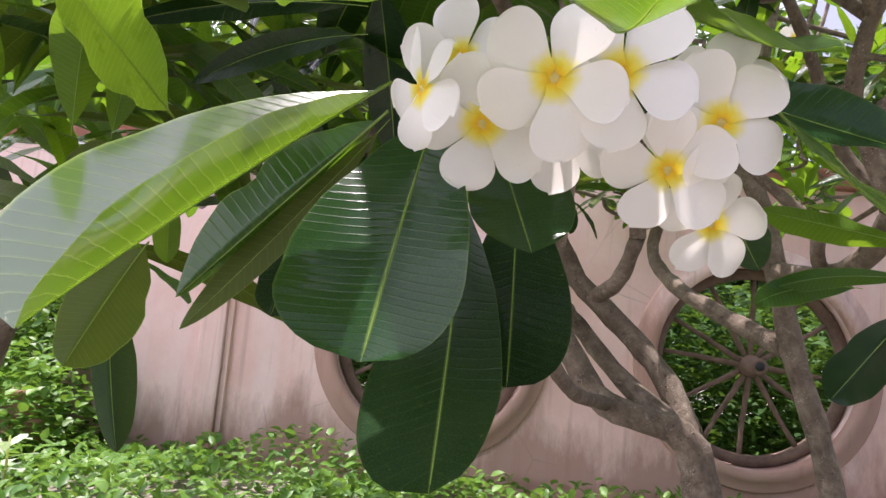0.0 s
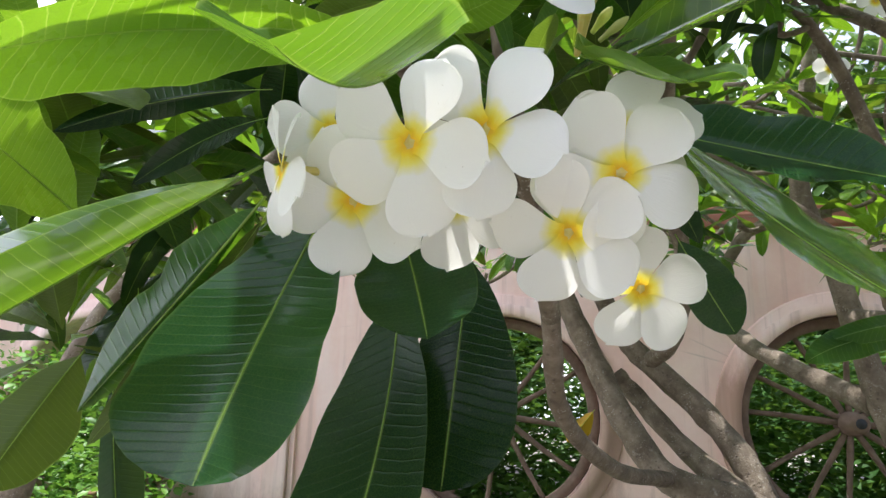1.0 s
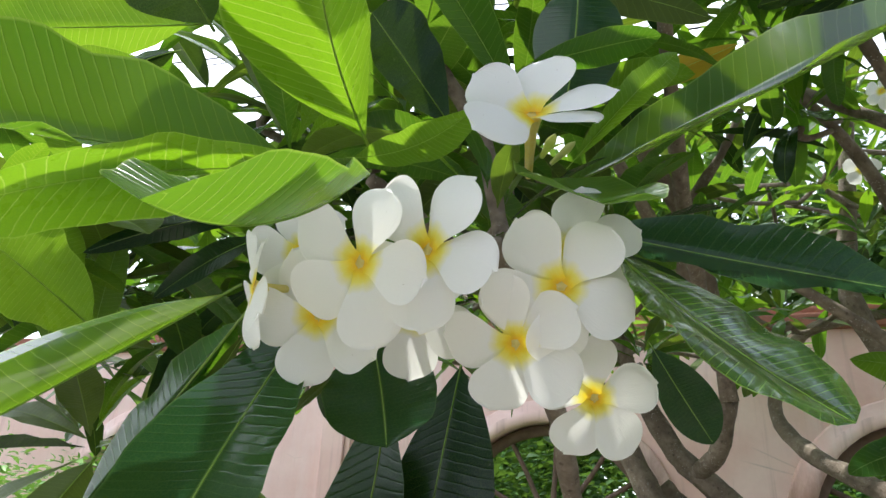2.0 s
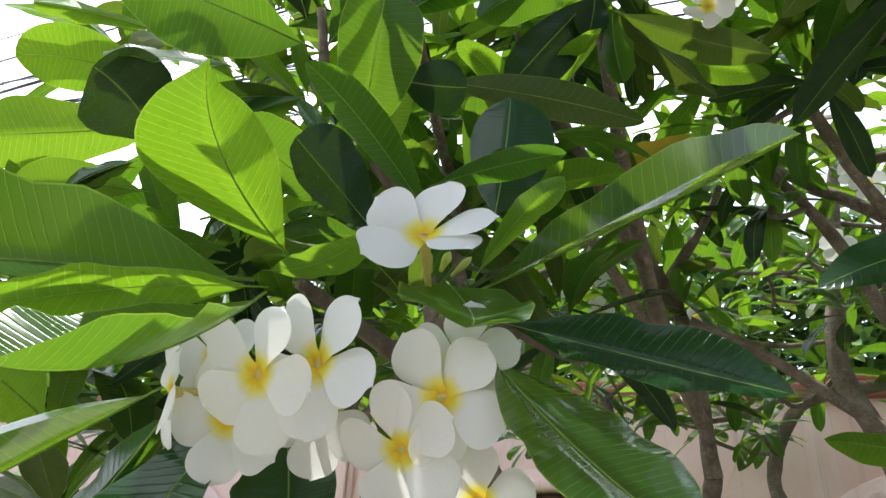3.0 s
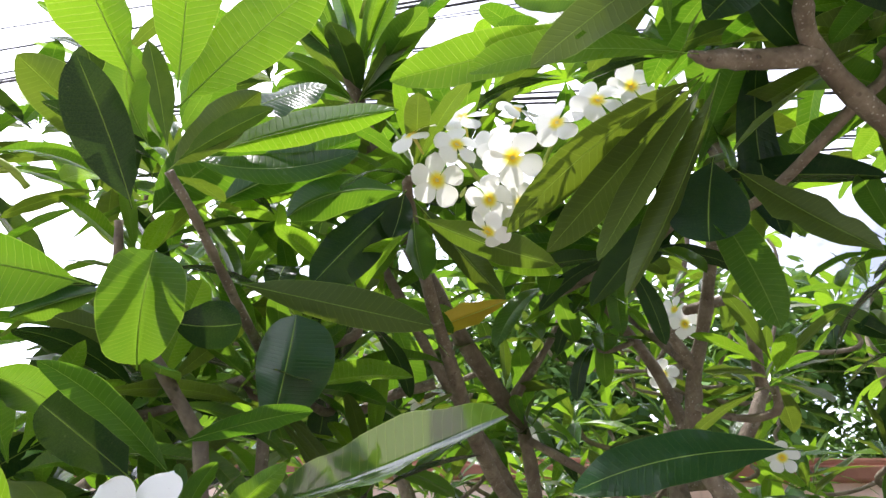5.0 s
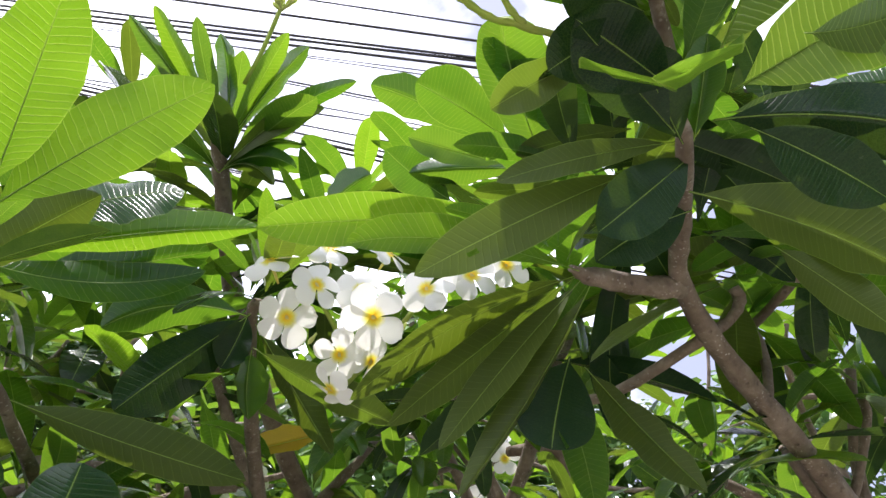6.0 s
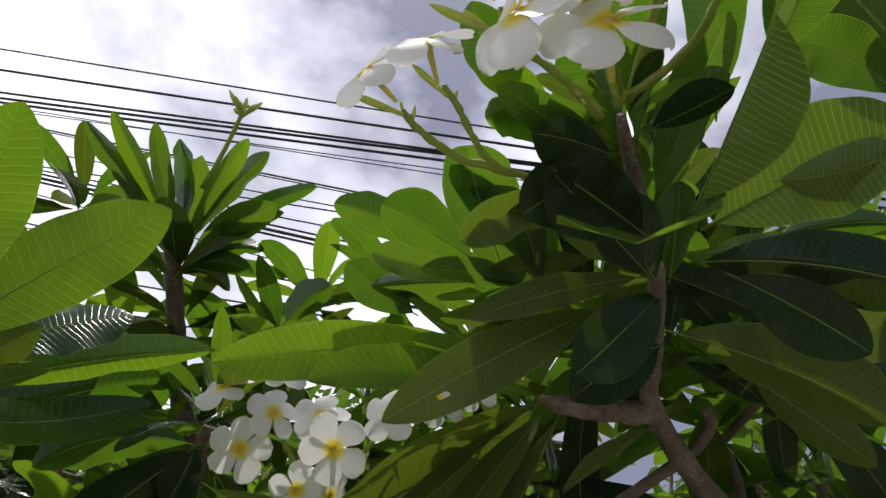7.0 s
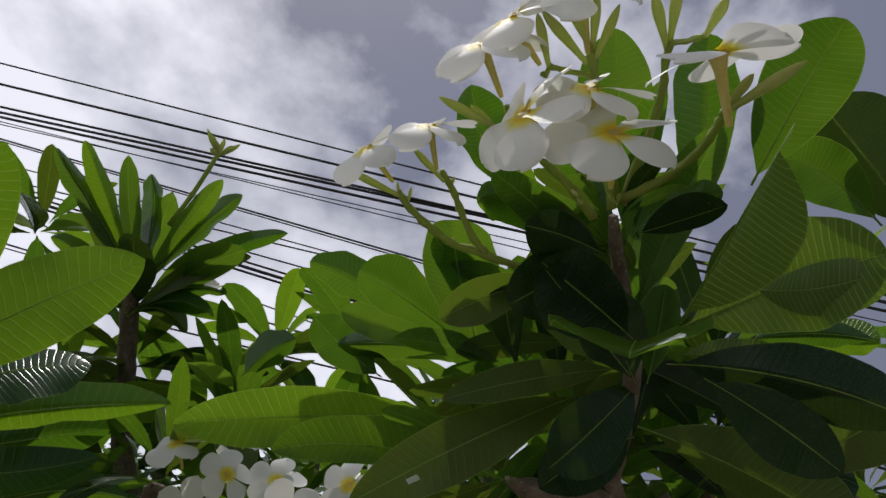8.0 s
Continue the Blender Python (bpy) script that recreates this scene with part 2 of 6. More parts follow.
LEAF = {
    "young": leaf_material("leaf_young", rgb(0.055, 0.14, 0.012), rgb(0.125, 0.25, 0.022), rgb(0.21, 0.405, 0.005), 0.20, 0.5, specular=0.22, veins=0.4, relief=0.26),
    "mature": leaf_material("leaf_mature", rgb(0.010, 0.048, 0.009), rgb(0.030, 0.100, 0.016), rgb(0.100, 0.265, 0.005), 0.14, 0.42, specular=0.3, veins=0.2, relief=0.26),
    # near-black; for dark old leaves, and as painted shade on some greener ones
    "old": leaf_material("leaf_old_shaded", rgb(0.004, 0.019, 0.007), rgb(0.011, 0.040, 0.016), rgb(0.033, 0.092, 0.013), 0.13, 0.12, 0.25, specular=0.2, veins=0.03, relief=0.24, rim=0.06),
    "olive": leaf_material("leaf_olive", rgb(0.038, 0.066, 0.013), rgb(0.080, 0.108, 0.026), rgb(0.14, 0.20, 0.009), 0.36, 0.30),
    "striped": leaf_material("leaf_striped", rgb(0.065, 0.125, 0.018), rgb(0.12, 0.19, 0.032), rgb(0.13, 0.27, 0.008), 0.30, 0.36, specular=0.4, veins=0.75, relief=0.4, fine=4.5),
    "glossy": leaf_material("leaf_glossy", rgb(0.005, 0.028, 0.010), rgb(0.014, 0.055, 0.020), rgb(0.05, 0.14, 0.012), 0.06, 0.14, specular=0.26, veins=0.07, relief=0.15, rim=0.12),
    "sheen": leaf_material("leaf_sheen", rgb(0.006, 0.030, 0.008), rgb(0.016, 0.062, 0.014), rgb(0.26, 0.50, 0.008), 0.10, 0.27, specular=0.4, veins=0.3, relief=0.2, coat=0.85),
    "yellow": leaf_material("leaf_yellow", rgb(0.34, 0.17, 0.01), rgb(0.55, 0.38, 0.02), rgb(0.462, 0.297, 0.013), 0.4, 0.4, 0.8),
}
RIB = plain_material("leaf_rib", rgb(0.26, 0.38, 0.06), rgb(0.40, 0.52, 0.14), 90.0, 0.45, 0.2, 0.0005, 0.6)
PETAL = petal_material()
TUBE = plain_material("flower_tube", rgb(0.80, 0.58, 0.08), rgb(0.86, 0.78, 0.42), 70.0, 0.5, 0.1, 0.0005, 0.4)
BUD = plain_material("flower_bud", rgb(0.55, 0.55, 0.14), rgb(0.82, 0.78, 0.40), 80.0, 0.5, 0.1, 0.0005, 0.55)
STALK = plain_material("flower_stalk", rgb(0.26, 0.34, 0.05), rgb(0.48, 0.54, 0.12), 60.0, 0.5, 0.4, 0.0015, 0.3)
BARK = bark_material()
PLASTER = plaster_material()
COPING = plain_material("terracotta_coping", rgb(0.20, 0.072, 0.042), rgb(0.33, 0.15, 0.10), 30.0, 0.85, 0.4, 0.003)
OLD_WOOD = plain_material("weathered_wood", rgb(0.070, 0.040, 0.028), rgb(0.27, 0.185, 0.14), 34.0, 0.85, 0.6, 0.004, stretch=(1, 1, 1))
# mostly unseen earth, made pale so that sunlight bouncing off it fills the shade
EARTH = plain_material("pale_bounce_earth", rgb(0.20, 0.175, 0.14), rgb(0.38, 0.34, 0.29), 14.0, 0.95, 0.6, 0.02)
VINE = plain_material("ground_vine", rgb(0.045, 0.15, 0.015), rgb(0.18, 0.35, 0.05), 9.0, 0.45, 0.2, 0.001, 0.3, vary=0.7)
SHRUB = plain_material("shrub_leaves", rgb(0.016, 0.060, 0.011), rgb(0.07, 0.17, 0.028), 6.0, 0.6, 0.2, 0.001, 0.25, vary=0.8, specular=0.2)
FROND = plain_material("palm_frond", rgb(0.045, 0.11, 0.03), rgb(0.15, 0.27, 0.07), 8.0, 0.65, 0.2, 0.001, 0.2, vary=0.8, specular=0.2)
CABLE = plain_material("cable_sheath", rgb(0.012, 0.012, 0.014), rgb(0.03, 0.03, 0.035), 20.0, 0.6, 0.1, 0.001)
PALE_LEAF = plain_material("pale_leaf", rgb(0.22, 0.34, 0.16), rgb(0.74, 0.76, 0.66), 60.0, 0.5, 0.2, 0.001, 0.3, vary=0.9)
CLAY = plain_material("clay_pot", rgb(0.36, 0.17, 0.11), rgb(0.50, 0.30, 0.22), 22.0, 0.85, 0.3, 0.002)



# ---- tools for building ----
def thing(name, at, label, category, group=""):
    ob = new(name)
    ob.location = at
    ob.empty_display_size = 0.1
    return tagged(ob, label, category, group)


ORIGIN = {}


def part(name, mesh, material, parent=None, label="", at=(0, 0, 0), smooth=True):
    """Links a mesh (or a bmesh) as one object at a place in the world, under a thing or a part."""
    if isinstance(mesh, bmesh.types.BMesh):
        bm, mesh = mesh, bpy.data.meshes.new(name)
        bm.to_mesh(mesh)
        bm.free()
    if material and not mesh.materials:
        mesh.materials.append(material)
    if smooth and mesh.polygons:
        mesh.polygons.foreach_set("use_smooth", [True] * len(mesh.polygons))
    ob = new(name, mesh)
    ob.location = at
    ORIGIN[ob.name] = Vector(at)
    if parent:
        ob.parent = parent
        up = ORIGIN.get(parent.name)
        ob.matrix_parent_inverse = Matrix.Translation(-(up if up is not None else parent.location))
    if label:
        ob["label"] = label
    return ob


def grid_mesh(name, rows, uvs):
    """A mesh from rows of points, each row as long as the next, with a UV for every point."""
    h, w = len(rows), len(rows[0])
    verts = [p for row in rows for p in row]
    faces = [(i * w + j, i * w + j + 1, (i + 1) * w + j + 1, (i + 1) * w + j) for i in range(h - 1) for j in range(w - 1)]
    mesh = bpy.data.meshes.new(name)
    mesh.from_pydata(verts, [], faces)
    layer = mesh.uv_layers.new(name="UVMap")
    flat = [c for row in uvs for c in row]
    loops = np.empty(len(mesh.loops), dtype=np.int32)
    mesh.loops.foreach_get("vertex_index", loops)
    layer.data.foreach_set("uv", np.array(flat, dtype=np.float32)[loops].ravel())
    return mesh


def smooth_line(points, steps):
    """A Catmull-Rom line through points, each a tuple of any length."""
    pts = [np.array(p, float) for p in points]
    pts = [2 * pts[0] - pts[1], *pts, 2 * pts[-1] - pts[-2]]
    out = []
    for a, b, c, d in zip(pts, pts[1:], pts[2:], pts[3:]):
        for k in range(steps):
            t = k / steps
            out.append(0.5 * (2 * b + (c - a) * t + (2 * a - 5 * b + 4 * c - d) * t * t + (3 * b - a - 3 * c + d) * t**3))
    return [*out, pts[-2]]


def tube_mesh(name, line, sides=8, lumps=0.0, seed=0):
    """A closed tube along points (x, y, z, radius); lumps: how uneven its skin is, as a share of the radius."""
    rnd = random.Random(seed)
    verts, faces = [], []
    side = None
    for n, p in enumerate(line):
        here = Vector(p[:3])
        ahead = Vector(line[min(n + 1, len(line) - 1)][:3]) - Vector(line[max(n - 1, 0)][:3])
        ahead.normalize()
        if side is None:
            side = ahead.cross(Vector((0.3, 0.2, 0.93))).normalized()
        side = (side - ahead * side.dot(ahead)).normalized()
        other = ahead.cross(side)
        swell = 1 + lumps * 0.6 * math.sin(n * 2.1 + seed)
        for k in range(sides):
            a = 2 * math.pi * k / sides
            r = p[3] * swell * (1 + lumps * rnd.uniform(-1, 1))
            verts.append(here + (side * math.cos(a) + other * math.sin(a)) * r)
    for n in range(len(line) - 1):
        for k in range(sides):
            a, b = n * sides + k, n * sides + (k + 1) % sides
            faces.append((a, b, b + sides, a + sides))
    faces.append(tuple(reversed(range(sides))))
    faces.append(tuple(range(len(verts) - sides, len(verts))))
    mesh = bpy.data.meshes.new(name)
    mesh.from_pydata(verts, [], faces)
    return mesh


BOUGHS = []   # places along the branches, for twigs to grow from


def tube(name, points, material, parent, steps=5, sides=8, lumps=0.0, label="", seed=0):
    at = Vector(points[0][:3])
    if name == "branch":
        BOUGHS.extend(Vector(p[:3]) for p in smooth_line(points, 3))
    line = [(*(Vector(p[:3]) - at), p[3]) for p in smooth_line(points, steps)]
    return part(name, tube_mesh(name, line, sides, lumps, seed), material, parent, label, at)


def box(bm, x0, x1, y0, y1, z0, z1, bevel=0.0):
    made = bmesh.ops.create_cube(bm, size=1.0, matrix=Matrix.LocRotScale(((x0 + x1) / 2, (y0 + y1) / 2, (z0 + z1) / 2), None, (x1 - x0, y1 - y0, z1 - z0)))
    if bevel:
        edges = {e for v in made["verts"] for e in v.link_edges}
        bmesh.ops.bevel(bm, geom=list(edges), offset=bevel, segments=2, affect="EDGES", profile=0.6)


# ---- plumeria: leaves, flowers, branches ----
def blade_width(s, blunt):
    """Half width along a plumeria leaf, 1 at the middle: a short stalk, widest about the middle, a blunt or pointed tip."""
    if s < 0.09:
        return 0.035
    q = (s - 0.09) / 0.91
    if blunt < 1:
        w = q**0.6 * (1 - q**2.1) ** blunt / (0.619 * 0.813**blunt)
    else:   # broadest nearer the stalk, tapering to the tip
        w = q**0.75 * (1 - q) ** blunt / (0.549 * 0.55**blunt)
    return max(w, 0.035 if s < 0.97 else 0.01)


def blade_rows(base, mid, tip, left, right, blunt, nu, nv, wave, seed):
    """Points of a leaf blade: a rib bent through base, mid and tip; left and right: from the rib's middle to the margins."""
    rnd = random.Random(seed)
    ph, ph2 = rnd.uniform(0, 6.28), rnd.uniform(0, 6.28)
    ctrl = 2 * mid - 0.5 * (base + tip)
    rows, uvs, spine = [], [], []
    for i in range(nu + 1):
        s = i / nu
        s = 1 - (1 - s) ** 1.25
        p = base * (1 - s) ** 2 + ctrl * 2 * s * (1 - s) + tip * s * s
        along = ((ctrl - base) * (1 - s) + (tip - ctrl) * s).normalized()
        w = blade_width(s, blunt)
        spine.append((p, s))
        row, uv = [], []
        halves = []
        for side in (left, right):
            flat = side - along * side.dot(along)
            halves.append(flat.normalized() * side.length * w)
        up = halves[1].cross(along)
        up = up.normalized() if up.length > 1e-9 else Vector((0, 0, 1))
        size = (left.length + right.length) / 2
        for j in range(2 * nv + 1):
            v = j / nv - 1
            arm = halves[0] if v < 0 else halves[1]
            a = abs(v)
            ripple = wave * size * w * a * a * (math.sin(s * 17 + ph + (2 if v < 0 else 0)) * 0.5 + math.sin(s * 31 + ph2) * 0.25)
            curl = -0.10 * size * w * a * a
            row.append(p + arm * a + up * (ripple + curl))
            uv.append((s, 0.5 + v / 2))
        rows.append(row)
        uvs.append(uv)
    return rows, uvs, spine


LEAVES = [0]


def leaf(tree, look_of, base, mid, tip, left, right=None, blunt=0.7, wave=0.13, label="", bitten=False):
    """One large leaf with its rib, through places in the world; left and right are places on its margins at mid length."""
    LEAVES[0] += 1
    at = Vector(base)
    b, m, t = Vector((0, 0, 0)), Vector(mid) - at, Vector(tip) - at
    arm = Vector(left) - Vector(mid)
    arm2 = Vector(right) - Vector(mid) if right else -arm
    rows, uvs, spine = blade_rows(b, m, t, arm, arm2, blunt, 20, 5, wave, LEAVES[0])
    mesh = grid_mesh("leaf", rows, uvs)
    if bitten:
        bm = bmesh.new()
        bm.from_mesh(mesh)
        bm.faces.ensure_lookup_table()
        bmesh.ops.delete(bm, geom=[bm.faces[13 * 10 + 6]], context="FACES")
        bm.to_mesh(mesh)
        bm.free()
    blade = part("leaf", mesh, LEAF[look_of], tree, label, at)
    size = (arm.length + arm2.length) * 0.5
    line = [(*p, max(size * 0.020 * (1 - s) ** 0.8, size * 0.004)) for p, s in spine[:-1]]
    part("midrib", tube_mesh("midrib", line, 6), RIB, blade, "", at)
    return blade


def loose_leaf(name, length, width, droop, fold, seed, blunt):
    """A leaf mesh that lies along +y with its face up, for copies."""
    half = Vector((width / 2 * math.cos(fold), 0, width / 2 * math.sin(fold)))
    other = Vector((-half.x, 0, half.z))
    tip = Vector((0, length * (1 - 0.25 * abs(droop)), -droop * length))
    rows, uvs, _ = blade_rows(Vector((0, 0, 0)), Vector((0, length * 0.5, -droop * length * 0.22)), tip, other, half, blunt, 11, 3, 0.10, seed)
    return grid_mesh(name, rows, uvs)


VARIANTS = {}
for n, which in enumerate(("young", "mature", "mature", "old", "olive") * 2):
    mesh = loose_leaf("leaf", 1.0, 0.23 + 0.03 * (n % 3), 0.12 + 0.09 * (n % 4), 0.15 + 0.12 * (n % 3), 40 + n, 0.6 if n % 2 else 0.8)
    mesh.materials.append(LEAF[which])
    VARIANTS.setdefault(which, []).append(mesh)


def rosette(tree, at, axis, count, length, rnd, looks=("old", "mature", "mature", "olive", "young"), low=-25.0, high=70.0):
    """A whorl of leaves round a branch tip; low and high: how far the outer and inner leaves rise from the whorl's plane."""
    axis = Vector(axis).normalized()
    turn = axis.to_track_quat("Z", "Y").to_matrix().to_4x4()
    for n in range(count):
        f = n / max(count - 1, 1)
        rise = low + (high - low) * f + rnd.uniform(-9, 9)
        round_ = n * 137.5 + rnd.uniform(-18, 18)
        size = length * rnd.uniform(0.78, 1.12) * (1 - 0.35 * f * f)
        which = rnd.choice(looks[:4] if f < 0.5 else looks[1:])
        m = Matrix.Translation(Vector(at) + axis * (0.05 * f)) @ turn @ pose(0, 0, 0, 0, 0, round_) @ pose(0, 0.012, 0, rise, rnd.uniform(-14, 14), 0) @ Matrix.Scale(size, 4)
        ob = new("leaf", rnd.choice(VARIANTS[which]))
        ob.matrix_basis = m
        ob.parent = tree
        ob.matrix_parent_inverse = Matrix.Translation(-tree.location)


def petal_mesh(seed, back):
    """A broad waxy petal of length 1 along +y: narrow claw, round end, one edge rolled over the next petal."""
    rnd = random.Random(seed)
    rows, uvs = [], []
    lean = rnd.uniform(-0.03, 0.03)
    for i in range(25):
        s = 1 - (1 - i / 24) ** 1.8
        q = min(s / 0.62, 1.0)
        w = 0.12 + 0.31 * (q * q * (3 - 2 * q))
        if s > 0.64:
            w *= max(1 - ((s - 0.64) / 0.36) ** 2.2, 0.0) ** 0.5
        lift = 0.05 * math.sin(s * 2.6) - back * s**2.2
        row, uv = [], []
        for j in range(15):
            v = j / 7 - 1
            cup = 0.05 * w * (1 - v * v) + 0.09 * v * w
            roll = 0.03 * s * max(v, 0.0) ** 4 - 0.03 * s * max(-v, 0.0) ** 3
            wob = 0.014 * math.sin(s * 5 + v * 2.2 + seed) * s
            dent = 0.025 * s**8 * math.cos(v * 3.1 + seed)
            row.append((v * w + (0.07 + lean) * s * s, 0.04 + s + dent, lift + cup + wob + roll))
            uv.append((s, j / 14))
        rows.append(row)
        uvs.append(uv)
    mesh = grid_mesh("petal", rows, uvs)
    mesh.materials.append(PETAL)
    return mesh


PETALS = [petal_mesh(n, back) for n, back in enumerate((0.0, 0.03, 0.07, 0.20, 0.36))]


def flower_tube_mesh():
    line = [(0, 0, z, r) for z, r in ((-1.0, 0.04), (-0.9, 0.055), (-0.55, 0.068), (-0.25, 0.085), (-0.08, 0.12), (0.0, 0.15), (0.03, 0.16), (0.0, 0.12), (-0.035, 0.06), (-0.06, 0.004))]
    mesh = tube_mesh("flower", line, 8)
    mesh.materials.append(TUBE)
    return mesh


FLOWER_TUBE = flower_tube_mesh()


def flower(tree, at, face, size, spin=0.0, reflex=0.0, rnd=random.Random(5), label="", first=None, turns=(0, 0, 0, 0, 0)):
    """A five-petalled plumeria flower; face: where its throat looks; size: metres across; reflex: how far the petals bend back; first: a place that one petal points to; turns: how far each petal stands off its even place."""
    turn = Vector(face).to_track_quat("Z", "Y").to_matrix().to_4x4()
    if first:
        way = turn.to_3x3().inverted() @ (Vector(first) - Vector(at))
        spin = math.degrees(math.atan2(-way.x, way.y))
    m = Matrix.Translation(at) @ turn @ pose(0, 0, 0, 0, 0, spin) @ Matrix.Scale(size / 2, 4)
    ob = new("flower", FLOWER_TUBE)
    ob.matrix_basis = m
    ob.parent = tree
    ob.matrix_parent_inverse = Matrix.Translation(-tree.location)
    if label:
        ob["label"] = label
    for n in range(5):
        p = new("petal", PETALS[min(4, max(0, round(reflex * 3 + rnd.uniform(0, 1.6))))])
        p.matrix_basis = pose(0, 0, 0.02, 0, 0, 72 * n + turns[n] + rnd.uniform(-5, 5)) @ pose(0, 0.02, 0, 4 - reflex * 38 + rnd.uniform(-4, 4), -8 + rnd.uniform(-3, 3), 0) @ Matrix.Scale(rnd.uniform(0.96, 1.06), 4)
        p.parent = ob
    return ob


def bud(tree, a, b, r):
    """A furled bud from its foot a to its tip b."""
    a, b = Vector(a), Vector(b)
    pts = [(*a.lerp(b, f), r * k) for f, k in ((0, 0.42), (0.25, 0.55), (0.5, 0.78), (0.68, 0.84), (0.85, 0.6), (0.95, 0.3), (1.0, 0.06))]
    return tube("bud", pts, BUD, tree, 3, 8)



# ---- ground and wall ----
WALL_Y, WALL_H, HOLE_R, HOLE_Z = 3.75, 1.62, 0.50, 0.70
HOLES = (-2.74, -0.50, 1.12, 3.36)
PILASTERS = (-1.63, 2.24)


def ground_sheet():
    bm = bmesh.new()
    bmesh.ops.create_grid(bm, x_segments=80, y_segments=80, size=6.0, matrix=Matrix.Translation((0, 3, 0)))
    for v in bm.verts:
        v.co.z = 0.05 * noise.noise(v.co * 0.9) + 0.015 * noise.noise(v.co * 5.0) - 0.03
    rim = [e for e in bm.edges if e.is_boundary]
    made = bmesh.ops.extrude_edge_only(bm, edges=rim)["geom"]
    for v in (g for g in made if isinstance(g, bmesh.types.BMVert)):
        v.co = Vector((v.co.x * 250, 3 + (v.co.y - 3) * 250, -0.05))
    return tagged(part("ground", bm, EARTH), "trodden garden earth with low grass", "ground", kind="structure")


ground_sheet()


def wall_mesh():
    """A garden wall whose round openings go right through it."""
    bm = bmesh.new()
    x0, x1, thick, steps = -5.0, 5.6, 0.16, 40
    for y, flip in ((WALL_Y, False), (WALL_Y + thick, True)):
        cuts = [x0, *sorted([h - 0.8 for h in HOLES] + [h + 0.8 for h in HOLES]), x1]
        for a, b in zip(cuts, cuts[1:]):
            hole = [h for h in HOLES if a - 0.01 <= h <= b + 0.01 and abs((a + b) / 2 - h) < 0.02]
            if not hole:
                quad = [bm.verts.new(c) for c in ((a, y, -0.1), (b, y, -0.1), (b, y, WALL_H), (a, y, WALL_H))]
                bm.faces.new(quad[::-1] if flip else quad)
                continue
            h = hole[0]
            inner, outer = [], []
            for k in range(steps):
                t = 2 * math.pi * k / steps
                c, s = math.cos(t), math.sin(t)
                inner.append(bm.verts.new((h + HOLE_R * c, y, HOLE_Z + HOLE_R * s)))
                reach = min(0.8 / max(abs(c), 1e-6), (WALL_H - HOLE_Z if s > 0 else HOLE_Z + 0.1) / max(abs(s), 1e-6))
                outer.append(bm.verts.new((h + reach * c, y, HOLE_Z + reach * s)))
            for k in range(steps):
                q = (inner[k], inner[(k + 1) % steps], outer[(k + 1) % steps], outer[k])
                bm.faces.new(q if flip else q[::-1])
            for sx, sz in ((1, 1), (-1, 1), (-1, -1), (1, -1)):
                ang = math.atan2((WALL_H - HOLE_Z) if sz > 0 else -(HOLE_Z + 0.1), 0.8 * sx) % (2 * math.pi)
                k = int(ang / (2 * math.pi) * steps)
                corner = bm.verts.new((h + 0.8 * sx, y, WALL_H if sz > 0 else -0.1))
                tri_ = (outer[k], outer[(k + 1) % steps], corner)
                bm.faces.new(tri_[::-1] if not flip else tri_)
    for h in HOLES:
        ring = []
        for k in range(steps):
            t = 2 * math.pi * k / steps
            ring.append([bm.verts.new((h + HOLE_R * math.cos(t), y, HOLE_Z + HOLE_R * math.sin(t))) for y in (WALL_Y, WALL_Y + thick)])
        for k in range(steps):
            a, b = ring[k], ring[(k + 1) % steps]
            bm.faces.new((a[0], a[1], b[1], b[0]))
    for x in (x0, x1):
        bm.faces.new([bm.verts.new(c) for c in ((x, WALL_Y, -0.1), (x, WALL_Y + thick, -0.1), (x, WALL_Y + thick, WALL_H), (x, WALL_Y, WALL_H))])
    bmesh.ops.remove_doubles(bm, verts=bm.verts, dist=0.0005)
    bmesh.ops.recalc_face_normals(bm, faces=bm.faces)
    return bm


wall = tagged(part("wall_garden", wall_mesh(), PLASTER, smooth=False), "old pink plastered garden wall with round openings", "wall", kind="structure")


def ring_mesh(r_in, r_out, y0, y1, steps=56):
    """A stepped round moulding that stands proud of the wall."""
    profile = [(r_in, y1), (r_in, y0), (r_in + 0.012, y0 - 0.008), ((r_in + r_out) / 2, y0 - 0.008), ((r_in + r_out) / 2 + 0.006, y0 + 0.010), (r_out - 0.01, y0 + 0.010), (r_out, y0 + 0.018), (r_out, y1)]
    bm = bmesh.new()
    rings = []
    for k in range(steps):
        t = 2 * math.pi * k / steps
        rings.append([bm.verts.new((r * math.cos(t), y, r * math.sin(t))) for r, y in profile])
    for k in range(steps):
        a, b = rings[k], rings[(k + 1) % steps]
        for n in range(len(profile) - 1):
            bm.faces.new((a[n], a[n + 1], b[n + 1], b[n]))
    return bm


ring_data = None
for h in HOLES:
    if ring_data is None:
        first = part("round_moulding", ring_mesh(HOLE_R - 0.004, HOLE_R + 0.105, -0.034, 0.01), PLASTER, wall, "pink plaster moulding round the opening", (h, WALL_Y, HOLE_Z))
        ring_data = first.data
    else:
        part("round_moulding", ring_data, None, wall, "pink plaster moulding round the opening", (h, WALL_Y, HOLE_Z))
for px in PILASTERS:
    bm = bmesh.new()
    box(bm, -0.065, 0.065, -0.045, 0.01, -0.1, WALL_H - 0.004, 0.008)
    box(bm, 0.066, 0.095, -0.022, 0.01, -0.1, WALL_H - 0.004, 0.004)
    part("pilaster", bm, PLASTER, wall, "", (px, WALL_Y, 0), smooth=False)
bm = bmesh.new()
box(bm, -5.05, 5.65, -0.05, 0.21, 0.0, 0.075, 0.012)
box(bm, -5.02, 5.62, -0.02, 0.18, 0.076, 0.115, 0.012)
